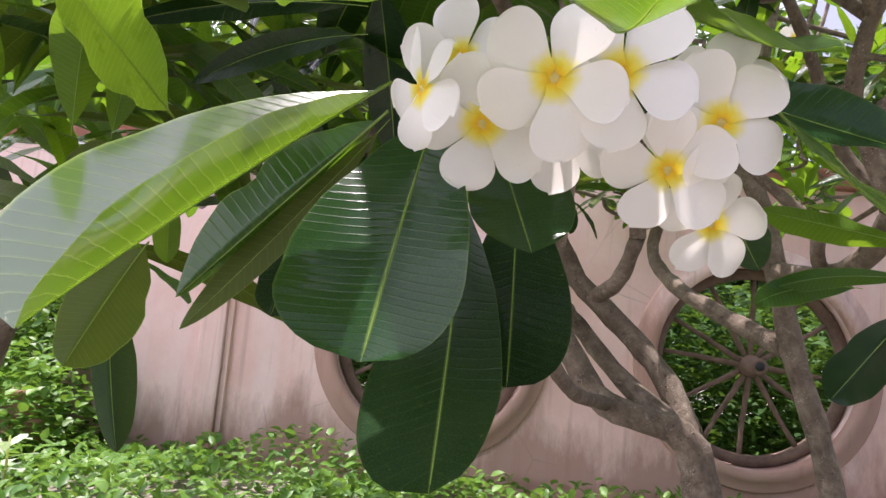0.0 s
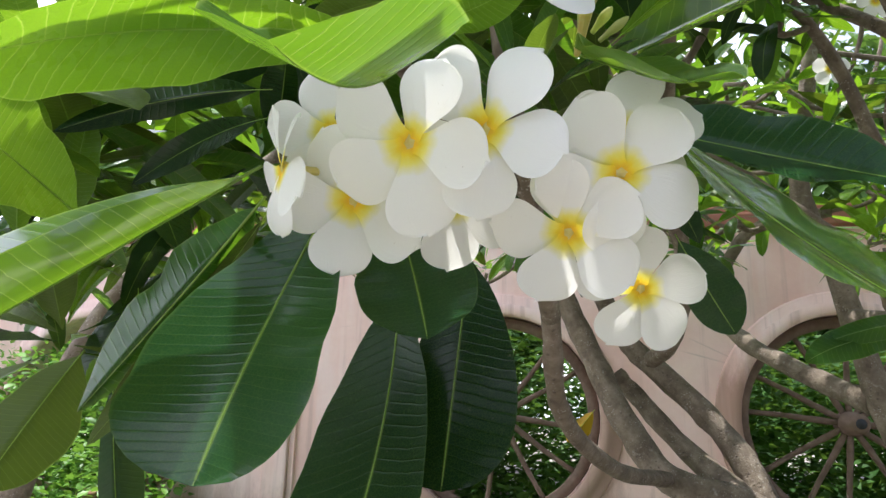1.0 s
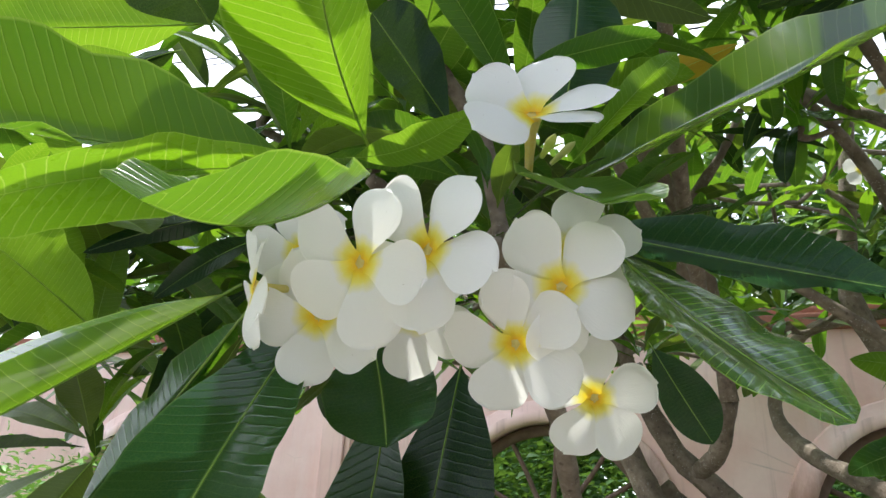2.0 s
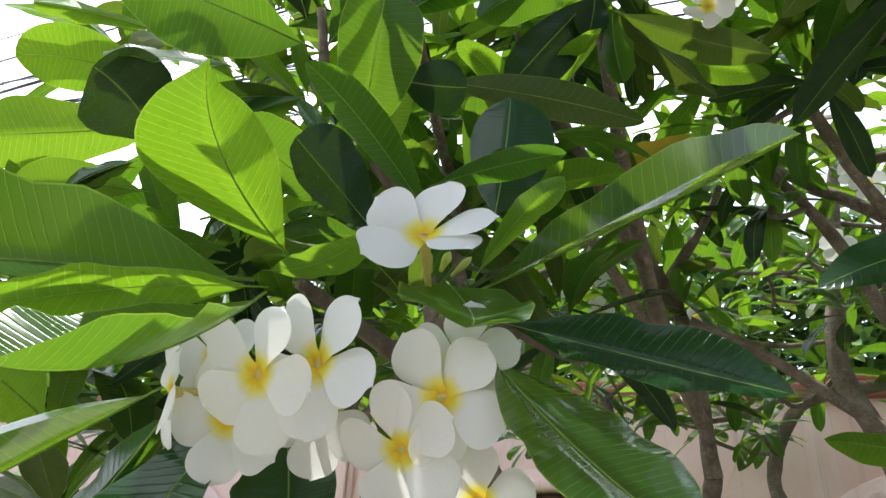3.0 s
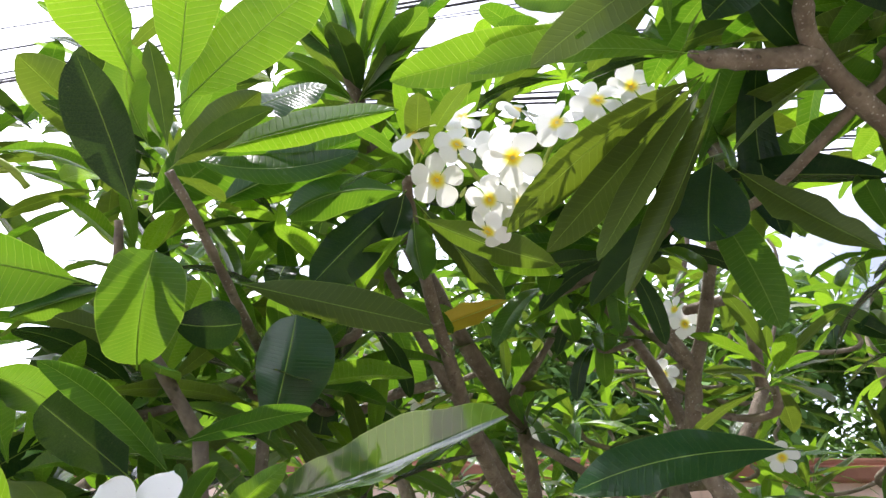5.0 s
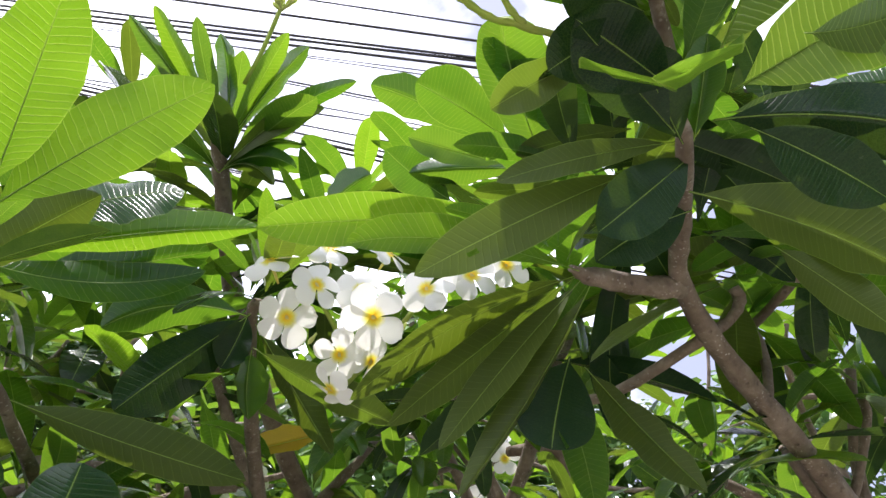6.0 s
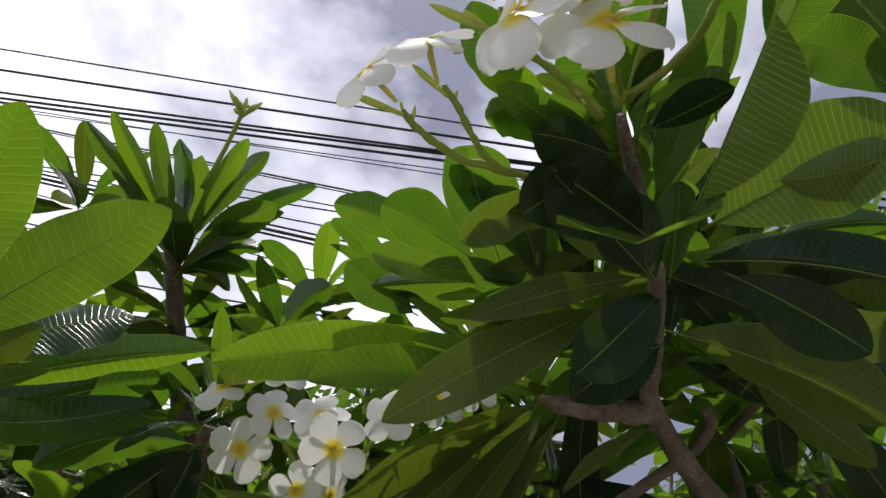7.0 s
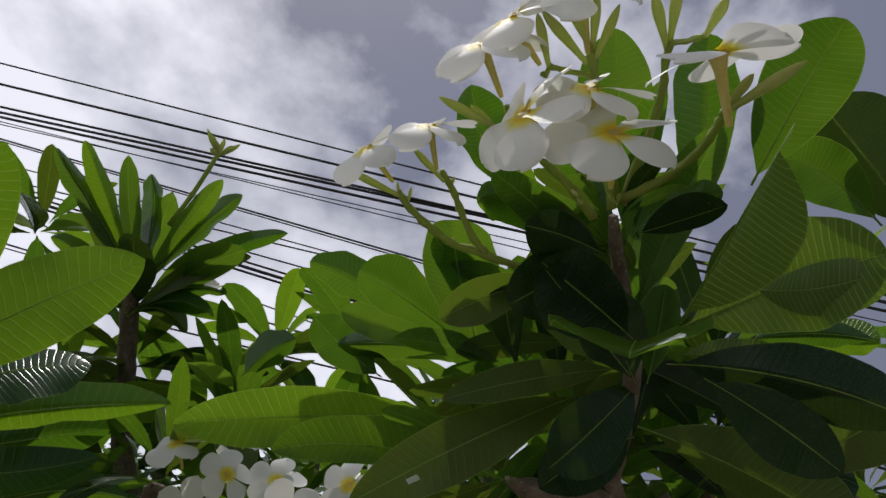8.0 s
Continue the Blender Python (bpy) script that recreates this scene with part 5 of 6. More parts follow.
flower(front, (0.256, 0.304, 1.500), (-0.389, -0.860, 0.270), 0.076, 0, 0.35)
flower(front, (0.298, 0.243, 1.463), (-0.40, -0.60, 0.62), 0.080, 0, 0.25)
flower(front, (0.236, 0.266, 1.545), (-0.483, -0.824, 0.201), 0.078, 20, 0.2)
rosette(front, (0.319, 0.397, 1.491), (0, 0, 1), 9, 0.055, random.Random(132), low=15.0, high=82.0)
tube("flower_stalk", [(0.300, 0.392, 1.490, 0.0034), (0.268, 0.371, 1.493, 0.0030), (0.233, 0.355, 1.493, 0.0028), (0.212, 0.348, 1.494, 0.0026)], STALK, front, 5, 8, 0.26, "", 208)
tube("flower_stalk", [(0.314, 0.375, 1.496, 0.0036), (0.325, 0.338, 1.482, 0.0032), (0.327, 0.305, 1.470, 0.0030), (0.322, 0.279, 1.461, 0.0030), (0.319, 0.269, 1.459, 0.0026)], STALK, front, 5, 8, 0.26, "", 209)
tube("flower_stalk", [(0.310, 0.382, 1.493, 0.0040), (0.282, 0.340, 1.519, 0.0034), (0.263, 0.307, 1.537, 0.0032), (0.254, 0.291, 1.541, 0.0026)], STALK, front, 5, 8, 0.26, "", 210)
tube("flower_stalk", [(0.315, 0.377, 1.494, 0.0034), (0.312, 0.315, 1.520, 0.0030), (0.304, 0.286, 1.531, 0.0028), (0.299, 0.271, 1.533, 0.0024)], STALK, front, 5, 8, 0.26, "", 211)
tube("flower_stalk", [(0.289, 0.459, 1.487, 0.0034), (0.240, 0.454, 1.489, 0.0032), (0.213, 0.453, 1.490, 0.0030), (0.192, 0.446, 1.494, 0.0030), (0.173, 0.436, 1.498, 0.0028), (0.163, 0.430, 1.505, 0.0022)], STALK, front, 5, 8, 0.26, "", 212)
tube("flower_stalk", [(0.241, 0.454, 1.489, 0.0030), (0.225, 0.444, 1.495, 0.0028), (0.211, 0.430, 1.504, 0.0028), (0.199, 0.417, 1.510, 0.0026), (0.188, 0.407, 1.513, 0.0020)], STALK, front, 5, 8, 0.26, "", 213)
tube("flower_stalk", [(0.266, 0.311, 1.535, 0.0020), (0.249, 0.313, 1.533, 0.0020), (0.233, 0.313, 1.531, 0.0020)], STALK, front, 5, 8, 0.26, "", 214)
tube("flower_stalk", [(0.282, 0.338, 1.520, 0.0020), (0.261, 0.337, 1.517, 0.0020), (0.250, 0.342, 1.499, 0.0020)], STALK, front, 5, 8, 0.26, "", 215)
tube("flower_stalk", [(0.216, 0.349, 1.494, 0.0020), (0.216, 0.344, 1.501, 0.0018), (0.212, 0.336, 1.507, 0.0018)], STALK, front, 5, 8, 0.26, "", 216)
tube("flower_stalk", [(0.233, 0.313, 1.531, 0.0018), (0.233, 0.319, 1.528, 0.0018), (0.230, 0.318, 1.530, 0.0018)], STALK, front, 5, 8, 0.26, "", 217)
tube("flower_stalk", [(0.300, 0.272, 1.532, 0.0020), (0.300, 0.261, 1.513, 0.0018), (0.301, 0.247, 1.495, 0.0018)], STALK, front, 5, 8, 0.26, "", 218)
tube("flower_stalk", [(0.306, 0.369, 1.491, 0.0024), (0.290, 0.344, 1.476, 0.0022), (0.280, 0.328, 1.466, 0.0020)], STALK, front, 5, 8, 0.26, "", 219)
bud(front, (0.169, 0.433, 1.502), (0.121, 0.424, 1.505), 0.0037)
bud(front, (0.193, 0.414, 1.510), (0.163, 0.395, 1.513), 0.0033)
bud(front, (0.212, 0.348, 1.494), (0.166, 0.336, 1.491), 0.0041)
bud(front, (0.210, 0.348, 1.494), (0.188, 0.339, 1.498), 0.0033)
bud(front, (0.320, 0.270, 1.458), (0.330, 0.223, 1.440), 0.0045)
bud(front, (0.319, 0.269, 1.459), (0.317, 0.243, 1.453), 0.0036)
bud(front, (0.258, 0.306, 1.538), (0.214, 0.280, 1.534), 0.0045)
bud(front, (0.257, 0.297, 1.540), (0.224, 0.267, 1.537), 0.0044)
bud(front, (0.233, 0.313, 1.531), (0.212, 0.282, 1.533), 0.0041)
bud(front, (0.300, 0.277, 1.533), (0.272, 0.245, 1.530), 0.0044)
bud(front, (0.299, 0.271, 1.533), (0.284, 0.236, 1.529), 0.0044)
bud(front, (0.301, 0.247, 1.495), (0.295, 0.220, 1.484), 0.0041)
bud(front, (0.258, 0.297, 1.540), (0.242, 0.258, 1.535), 0.0039)
bud(front, (0.262, 0.303, 1.538), (0.257, 0.259, 1.530), 0.0039)
bud(front, (0.172, 0.437, 1.498), (0.171, 0.424, 1.506), 0.0017)
bud(front, (0.164, 0.432, 1.503), (0.160, 0.424, 1.507), 0.0017)
bud(front, (0.199, 0.417, 1.510), (0.199, 0.409, 1.513), 0.0017)
bud(front, (0.274, 0.375, 1.491), (0.278, 0.372, 1.481), 0.0020)
bud(front, (0.281, 0.379, 1.489), (0.283, 0.377, 1.480), 0.0020)
bud(front, (0.309, 0.376, 1.491), (0.298, 0.365, 1.484), 0.0022)
bud(front, (0.310, 0.375, 1.491), (0.304, 0.362, 1.484), 0.0019)
tube("branch", [(0.352, 2.110, 0.257, 0.0500), (0.312, 2.099, 0.439, 0.0450), (0.253, 2.101, 0.508, 0.0390), (0.089, 2.157, 0.555, 0.0360), (-0.009, 2.222, 0.696, 0.0345), (-0.080, 2.268, 0.853, 0.0320), (-0.167, 2.292, 1.054, 0.0300), (-0.251, 2.296, 1.246, 0.0240), (-0.309, 2.305, 1.374, 0.0200)], BARK, back, 5, 12, 0.11, "", 241)
tube("branch", [(0.323, 2.115, 0.424, 0.0420), (0.277, 2.224, 0.608, 0.0330), (0.156, 2.298, 0.770, 0.0310), (0.025, 2.354, 0.909, 0.0300), (-0.064, 2.353, 1.087, 0.0260), (-0.121, 2.343, 1.263, 0.0200)], BARK, back, 5, 12, 0.11, "", 242)
tube("branch", [(0.253, 2.101, 0.515, 0.0320), (0.149, 2.251, 0.621, 0.0280), (0.031, 2.316, 0.764, 0.0240), (-0.019, 2.316, 0.827, 0.0200)], BARK, back, 5, 12, 0.11, "", 243)
tube("branch", [(0.787, 2.320, 0.244, 0.0400), (0.770, 2.354, 0.408, 0.0360), (0.688, 2.403, 0.756, 0.0340), (0.625, 2.432, 1.130, 0.0310), (0.554, 2.448, 1.368, 0.0300), (0.593, 2.436, 1.651, 0.0250), (0.630, 2.396, 1.926, 0.0200), (0.683, 2.329, 2.183, 0.0160)], BARK, back, 5, 12, 0.11, "", 244)
tube("branch", [(0.682, 2.427, 0.756, 0.0340), (0.582, 2.650, 0.847, 0.0300), (0.460, 2.881, 0.980, 0.0280), (0.411, 3.022, 1.151, 0.0240), (0.534, 2.988, 1.400, 0.0220), (0.797, 2.889, 1.448, 0.0200)], BARK, back, 5, 12, 0.11, "", 245)
tube("branch", [(0.148, 2.123, 1.010, 0.0216), (0.131, 2.070, 1.261, 0.0194), (0.107, 2.025, 1.399, 0.0180), (0.084, 1.994, 1.477, 0.0166), (0.178, 1.933, 1.602, 0.0108), (0.235, 1.924, 1.716, 0.0094)], BARK, back, 5, 12, 0.11, "", 246)
tube("branch", [(0.132, 2.051, 1.129, 0.0187), (0.075, 1.922, 1.234, 0.0166), (0.011, 1.834, 1.333, 0.0151), (-0.072, 1.690, 1.450, 0.0137), (-0.160, 1.567, 1.602, 0.0122), (-0.194, 1.523, 1.657, 0.0108)], BARK, back, 5, 12, 0.11, "", 247)
tube("branch", [(-0.087, 1.700, 1.426, 0.0130), (-0.177, 1.679, 1.393, 0.0122), (-0.257, 1.680, 1.355, 0.0108)], BARK, back, 5, 12, 0.11, "", 248)
tube("branch", [(0.599, 1.730, 1.034, 0.0259), (0.549, 1.716, 1.160, 0.0230), (0.495, 1.699, 1.261, 0.0202), (0.497, 1.640, 1.401, 0.0173), (0.527, 1.561, 1.531, 0.0151), (0.556, 1.397, 1.741, 0.0130), (0.554, 1.320, 1.824, 0.0115)], BARK, back, 5, 12, 0.11, "", 249)
tube("branch", [(0.505, 1.628, 1.420, 0.0130), (0.421, 1.542, 1.515, 0.0115), (0.359, 1.466, 1.598, 0.0130), (0.350, 1.453, 1.619, 0.0108)], BARK, back, 5, 12, 0.11, "", 250)
tube("branch", [(0.654, 1.811, 1.071, 0.0202), (0.561, 1.862, 1.203, 0.0173), (0.448, 1.834, 1.500, 0.0137), (0.309, 1.761, 1.679, 0.0108)], BARK, back, 5, 12, 0.11, "", 251)
tube("branch", [(0.553, 1.957, 1.033, 0.0173), (0.415, 1.963, 1.157, 0.0144), (0.279, 1.954, 1.265, 0.0122), (0.125, 1.936, 1.351, 0.0101)], BARK, back, 5, 12, 0.11, "", 252)
tube("branch", [(0.505, 1.628, 1.420, 0.0144), (0.349, 1.852, 1.715, 0.0122), (0.292, 1.915, 1.816, 0.0101)], BARK, back, 5, 12, 0.11, "", 253)
tube("branch", [(0.658, 1.718, 1.406, 0.0144), (0.632, 1.671, 1.595, 0.0137), (0.496, 1.610, 1.556, 0.0122)], BARK, back, 5, 12, 0.11, "", 254)
rosette(back, (0.069, 1.758, 1.885), (-0.1, -0.2, 1), 12, 0.19, random.Random(101))
rosette(back, (0.275, 1.814, 1.961), (0.1, -0.2, 1), 12, 0.19, random.Random(102))
rosette(back, (0.154, 2.018, 1.858), (0, -0.2, 1), 12, 0.19, random.Random(103))
rosette(back, (0.345, 2.185, 1.739), (0, -0.2, 1), 12, 0.19, random.Random(104))
rosette(back, (-0.017, 1.977, 1.731), (0, -0.2, 1), 12, 0.19, random.Random(105))
rosette(back, (0.557, 2.112, 1.798), (0, -0.2, 1), 12, 0.19, random.Random(106))
rosette(back, (0.692, 1.840, 1.778), (0, -0.2, 1), 12, 0.19, random.Random(107))
rosette(back, (0.628, 2.058, 2.043), (0, -0.2, 1), 12, 0.19, random.Random(108))
rosette(back, (-0.887, 1.153, 1.796), (-0.1, -0.2, 1), 12, 0.26, random.Random(111))
rosette(back, (-0.731, 1.129, 1.938), (-0.1, -0.2, 1), 12, 0.26, random.Random(112))
rosette(back, (-1.003, 1.132, 1.695), (-0.1, -0.2, 1), 12, 0.26, random.Random(113))
rosette(back, (-0.816, 1.303, 1.716), (-0.1, -0.2, 1), 12, 0.26, random.Random(114))
rosette(back, (-0.455, 1.074, 1.554), (-0.1, -0.2, 1), 13, 0.19, random.Random(91))
rosette(back, (-0.317, 1.195, 1.572), (0, -0.2, 1), 13, 0.19, random.Random(92))
rosette(back, (-0.086, 1.269, 1.624), (0.1, -0.2, 1), 13, 0.19, random.Random(93))
rosette(back, (0.043, 1.277, 1.695), (0, -0.3, 1), 13, 0.19, random.Random(94))
rosette(back, (0.181, 1.385, 1.635), (0.1, -0.2, 1), 13, 0.19, random.Random(95))
rosette(back, (0.307, 1.298, 1.627), (0.1, -0.2, 1), 13, 0.19, random.Random(96))
rosette(back, (0.291, 1.679, 1.635), (0.1, -0.2, 1), 13, 0.19, random.Random(97))
rosette(back, (-0.490, 0.955, 1.493), (-0.1, -0.2, 1), 12, 0.19, random.Random(98))
rosette(back, (0.035, 1.778, 1.705), (0, -0.2, 1), 12, 0.19, random.Random(99))
rosette(back, (0.350, 1.453, 1.619), (0.0, -0.2, 1), 14, 0.18, random.Random(1))
rosette(back, (-0.194, 1.523, 1.657), (-0.2, -0.1, 1), 14, 0.18, random.Random(2))
rosette(back, (0.235, 1.924, 1.716), (0, -0.2, 1), 14, 0.18, random.Random(3))
rosette(back, (0.309, 1.761, 1.679), (0, -0.2, 1), 14, 0.18, random.Random(4))
rosette(back, (0.125, 1.936, 1.351), (-0.3, -0.2, 1), 10, 0.18, random.Random(5))
rosette(back, (0.554, 1.320, 1.824), (0, -0.2, 1), 14, 0.18, random.Random(6))
rosette(back, (0.027, 1.325, 1.775), (0, -0.2, 1), 14, 0.18, random.Random(7))
rosette(back, (0.669, 1.493, 1.731), (0, -0.2, 1), 14, 0.18, random.Random(8))
rosette(back, (0.505, 2.087, 1.390), (0, -0.3, 1), 12, 0.18, random.Random(9))
rosette(back, (0.247, 2.366, 1.293), (0, -0.3, 1), 8, 0.18, random.Random(10))
rosette(back, (0.731, 1.992, 1.464), (0, -0.2, 1), 12, 0.18, random.Random(11))



fill = random.Random(8)
WHORLS = []


def room(p, gap):
    """Whether a whorl at p stands clear of the others."""
    return all((Vector(p) - q).length > gap for q in WHORLS)


def crowd(tree, count, xs, ys, zs, length, rise, gap=0.16, leaves=13, twig=True, looks=("old", "mature", "mature", "olive", "young")):
    """Leaf whorls strewn through a part of a crown, under a roof that rises away from the path; each on its own twig."""
    tries = 0
    while count and tries < 4000:
        tries += 1
        p = Vector((fill.uniform(*xs), fill.uniform(*ys), fill.uniform(*zs)))
        if p.z > 1.05 + rise * math.hypot(p.x - 0.15, p.y - 0.12) or not room(p, gap):
            continue
        WHORLS.append(p)
        count -= 1
        axis = Vector((fill.uniform(-0.45, 0.45), fill.uniform(-0.55, 0.25), 1))
        rosette(tree, p, axis, leaves, length, fill, looks)
        if not twig:
            continue
        root = min((q for q in BOUGHS if q.z < p.z + 0.05), key=lambda q: (q - p).length)
        bend = p - axis.normalized() * 0.3 * (root - p).length + Vector((fill.uniform(-0.05, 0.05), 0, 0))
        thick = 0.007 + 0.004 * min((root - p).length, 1.0)
        tube("branch", [(*root, thick), (*root.lerp(bend, 0.6), thick * 0.95), (*bend.lerp(p, 0.4), 0.0085), (*p, 0.008)], BARK, tree, 4, 7, 0.07, "", tries)


# stems of the trees further off, and the limbs that join the near whorls to them
tube("branch", [(1.72, 3.18, -0.06, 0.042), (1.70, 3.18, 0.407, 0.034), (1.66, 3.16, 0.905, 0.028), (1.60, 3.10, 1.349, 0.024), (1.50, 3.05, 2.1, 0.020)], BARK, far, 5, 10, 0.08, "", 1)
tube("branch", [(2.40, 2.70, -0.06, 0.060), (2.28, 2.60, 0.8, 0.048), (2.1, 2.5, 1.5, 0.030), (1.9, 2.4, 2.0, 0.016)], BARK, beyond, 5, 10, 0.08, "", 2)
tube("branch", [(1.42, 1.72, -0.06, 0.046), (1.38, 1.66, 0.7, 0.036), (1.32, 1.62, 1.3, 0.024), (1.25, 1.6, 1.7, 0.014)], BARK, beside, 5, 10, 0.08, "", 3)
tube("branch", [(-1.32, 1.60, -0.06, 0.040), (-1.28, 1.64, 0.6, 0.030), (-1.1, 1.72, 1.05, 0.020), (-0.7, 1.8, 1.42, 0.013)], BARK, left, 5, 10, 0.08, "", 4)
tube("branch", [(0.40, 2.10, -0.06, 0.070), (0.375, 2.104, 0.1, 0.058), (0.352, 2.11, 0.262, 0.0495)], BARK, back, 5, 12, 0.08, "", 5)
tube("branch", [(0.83, 2.31, -0.06, 0.075), (0.80, 2.315, 0.1, 0.048), (0.787, 2.32, 0.25, 0.0398)], BARK, back, 5, 12, 0.08, "", 6)
tube("branch", [(0.074, 2.333, 0.857, 0.026), (0.12, 2.22, 0.90, 0.024), (0.148, 2.123, 1.012, 0.0216)], BARK, back, 5, 10, 0.08, "", 7)
tube("branch", [(0.649, 2.421, 0.99, 0.030), (0.64, 2.1, 0.94, 0.028), (0.61, 1.85, 0.96, 0.027), (0.599, 1.73, 1.036, 0.0258)], BARK, back, 5, 10, 0.08, "", 8)
tube("branch", [(0.64, 2.1, 0.94, 0.020), (0.58, 2.02, 0.97, 0.018), (0.553, 1.957, 1.035, 0.0172)], BARK, back, 5, 10, 0.08, "", 9)
tube("branch", [(0.599, 1.73, 1.036, 0.022), (0.63, 1.77, 1.05, 0.021), (0.654, 1.811, 1.072, 0.0202)], BARK, back, 5, 10, 0.08, "", 10)
tube("branch", [(0.52, 1.70, 1.22, 0.017), (0.60, 1.70, 1.30, 0.015), (0.658, 1.718, 1.408, 0.0143)], BARK, back, 5, 10, 0.08, "", 11)
tube("branch", [(0.089, 2.157, 0.555, 0.020), (-0.06, 1.75, 0.60, 0.016), (-0.16, 1.4, 0.70, 0.0145), (-0.172, 1.197, 0.827, 0.013)], BARK, front, 5, 10, 0.08, "", 12)
tube("branch", [(0.089, 1.954, 1.208, 0.016), (0.07, 1.75, 1.19, 0.016), (0.033, 1.508, 1.251, 0.016)], BARK, front, 5, 10, 0.08, "", 13)
tube("branch", [(-0.18, 1.05, 0.88, 0.010), (-0.22, 1.10, 1.08, 0.010), (-0.241, 1.094, 1.281, 0.010)], BARK, front, 5, 8, 0.08, "", 14)
tube("branch", [(-0.186, 0.89, 0.926, 0.008), (-0.20, 0.91, 1.0, 0.009), (-0.214, 0.90, 1.085, 0.009)], BARK, front, 5, 8, 0.08, "", 15)
tube("branch", [(1.12, 1.42, -0.06, 0.040), (1.07, 1.34, 0.5, 0.032), (1.01, 1.22, 1.0, 0.025), (0.966, 1.117, 1.332, 0.019)], BARK, front, 5, 10, 0.08, "", 16)
tube("branch", [(0.101, 2.017, 1.419, 0.022), (-0.03, 1.75, 1.56, 0.022), (-0.174, 1.53, 1.792, 0.022)], BARK, left, 5, 10, 0.08, "", 17)


crowd(back, 9, (0.1, 1.3), (1.9, 2.9), (1.15, 2.1), 0.20, 0.75, looks=("mature", "mature", "young", "olive", "young"))
crowd(far, 23, (0.2, 2.4), (2.6, 3.6), (1.2, 2.9), 0.24, 0.75, looks=("mature", "mature", "young", "olive", "young"))
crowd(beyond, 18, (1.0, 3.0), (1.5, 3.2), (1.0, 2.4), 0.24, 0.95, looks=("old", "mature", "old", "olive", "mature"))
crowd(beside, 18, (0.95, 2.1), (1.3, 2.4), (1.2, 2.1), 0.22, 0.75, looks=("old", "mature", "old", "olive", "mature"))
crowd(left, 10, (-1.2, 0.4), (1.7, 2.6), (1.05, 1.6), 0.24, 0.42)
crowd(front, 10, (0.36, 1.05), (0.78, 1.2), (1.5, 1.85), 0.27, 0.95, gap=0.13)
crowd(left, 12, (-1.3, 0.3), (1.6, 3.2), (1.35, 2.4), 0.27, 0.62)
crowd(left, 9, (-1.15, -0.42), (0.95, 1.5), (0.86, 1.16), 0.24, 0.7, twig=False)
crowd(far, 16, (-0.9, 1.0), (2.3, 3.3), (1.2, 1.72), 0.22, 0.5, looks=("mature", "mature", "young", "olive", "young"))
crowd(left, 8, (-0.75, -0.05), (1.0, 1.35), (0.95, 1.35), 0.22, 0.6, gap=0.12)
crowd(far, 16, (-1.7, 0.4), (2.5, 3.3), (1.28, 1.62), 0.23, 0.5, gap=0.2, looks=("mature", "young", "mature", "olive", "young"))
crowd(front, 3, (-0.35, 1.2), (1.15, 1.6), (1.25, 1.75), 0.22, 0.45)

# whorls on the limb beside the fork, their shade put in by dark leaf looks
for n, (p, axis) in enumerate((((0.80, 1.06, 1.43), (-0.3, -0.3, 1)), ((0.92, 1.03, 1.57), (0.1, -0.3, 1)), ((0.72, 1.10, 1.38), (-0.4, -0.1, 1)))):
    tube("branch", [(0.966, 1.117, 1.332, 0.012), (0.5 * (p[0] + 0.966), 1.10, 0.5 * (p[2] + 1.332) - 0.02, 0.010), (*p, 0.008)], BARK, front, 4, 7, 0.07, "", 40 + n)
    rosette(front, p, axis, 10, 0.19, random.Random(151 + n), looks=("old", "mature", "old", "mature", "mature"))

tube("branch", [(-0.174, 1.530, 1.790, 0.0220), (-0.206, 1.341, 1.907, 0.0180), (-0.228, 1.207, 1.996, 0.0150), (-0.225, 1.178, 2.032, 0.0120)], BARK, left, 5, 12, 0.11, "", 289)
leaf(left, "mature", (-0.210, 1.229, 1.976), (-0.323, 1.121, 2.054), (-0.404, 1.038, 2.096), (-0.346, 1.156, 2.064), (-0.325, 1.139, 2.093))
leaf(left, "young", (-0.210, 1.229, 1.976), (-0.303, 1.116, 2.069), (-0.364, 1.028, 2.126), (-0.323, 1.138, 2.072), (-0.296, 1.126, 2.097))
leaf(left, "mature", (-0.210, 1.229, 1.976), (-0.264, 1.126, 2.074), (-0.290, 1.048, 2.140), (-0.276, 1.118, 2.056), (-0.243, 1.114, 2.073))
leaf(left, "mature", (-0.210, 1.229, 1.976), (-0.220, 1.139, 2.078), (-0.245, 1.074, 2.134), (-0.249, 1.168, 2.101), (-0.211, 1.171, 2.112))
leaf(left, "young", (-0.210, 1.229, 1.976), (-0.157, 1.140, 2.096), (-0.117, 1.073, 2.172), (-0.176, 1.137, 2.108), (-0.141, 1.157, 2.098))
leaf(left, "mature", (-0.210, 1.229, 1.976), (-0.135, 1.150, 2.092), (-0.073, 1.092, 2.164), (-0.158, 1.166, 2.127), (-0.126, 1.190, 2.110))
leaf(left, "mature", (-0.213, 1.262, 1.929), (-0.099, 1.188, 2.059), (0.034, 1.137, 2.136), (-0.116, 1.192, 2.087), (-0.090, 1.220, 2.062))
leaf(left, "olive", (-0.213, 1.262, 1.929), (-0.126, 1.206, 2.032), (-0.024, 1.179, 2.084), (-0.135, 1.181, 2.036), (-0.112, 1.208, 2.009))
leaf(left, "mature", (-0.213, 1.262, 1.929), (-0.138, 1.230, 1.999), (-0.050, 1.232, 2.018), (-0.152, 1.249, 2.042), (-0.139, 1.278, 2.008))
leaf(left, "mature", (-0.213, 1.262, 1.929), (-0.143, 1.245, 1.978), (-0.062, 1.263, 1.976), (-0.145, 1.239, 2.001), (-0.145, 1.266, 1.966))
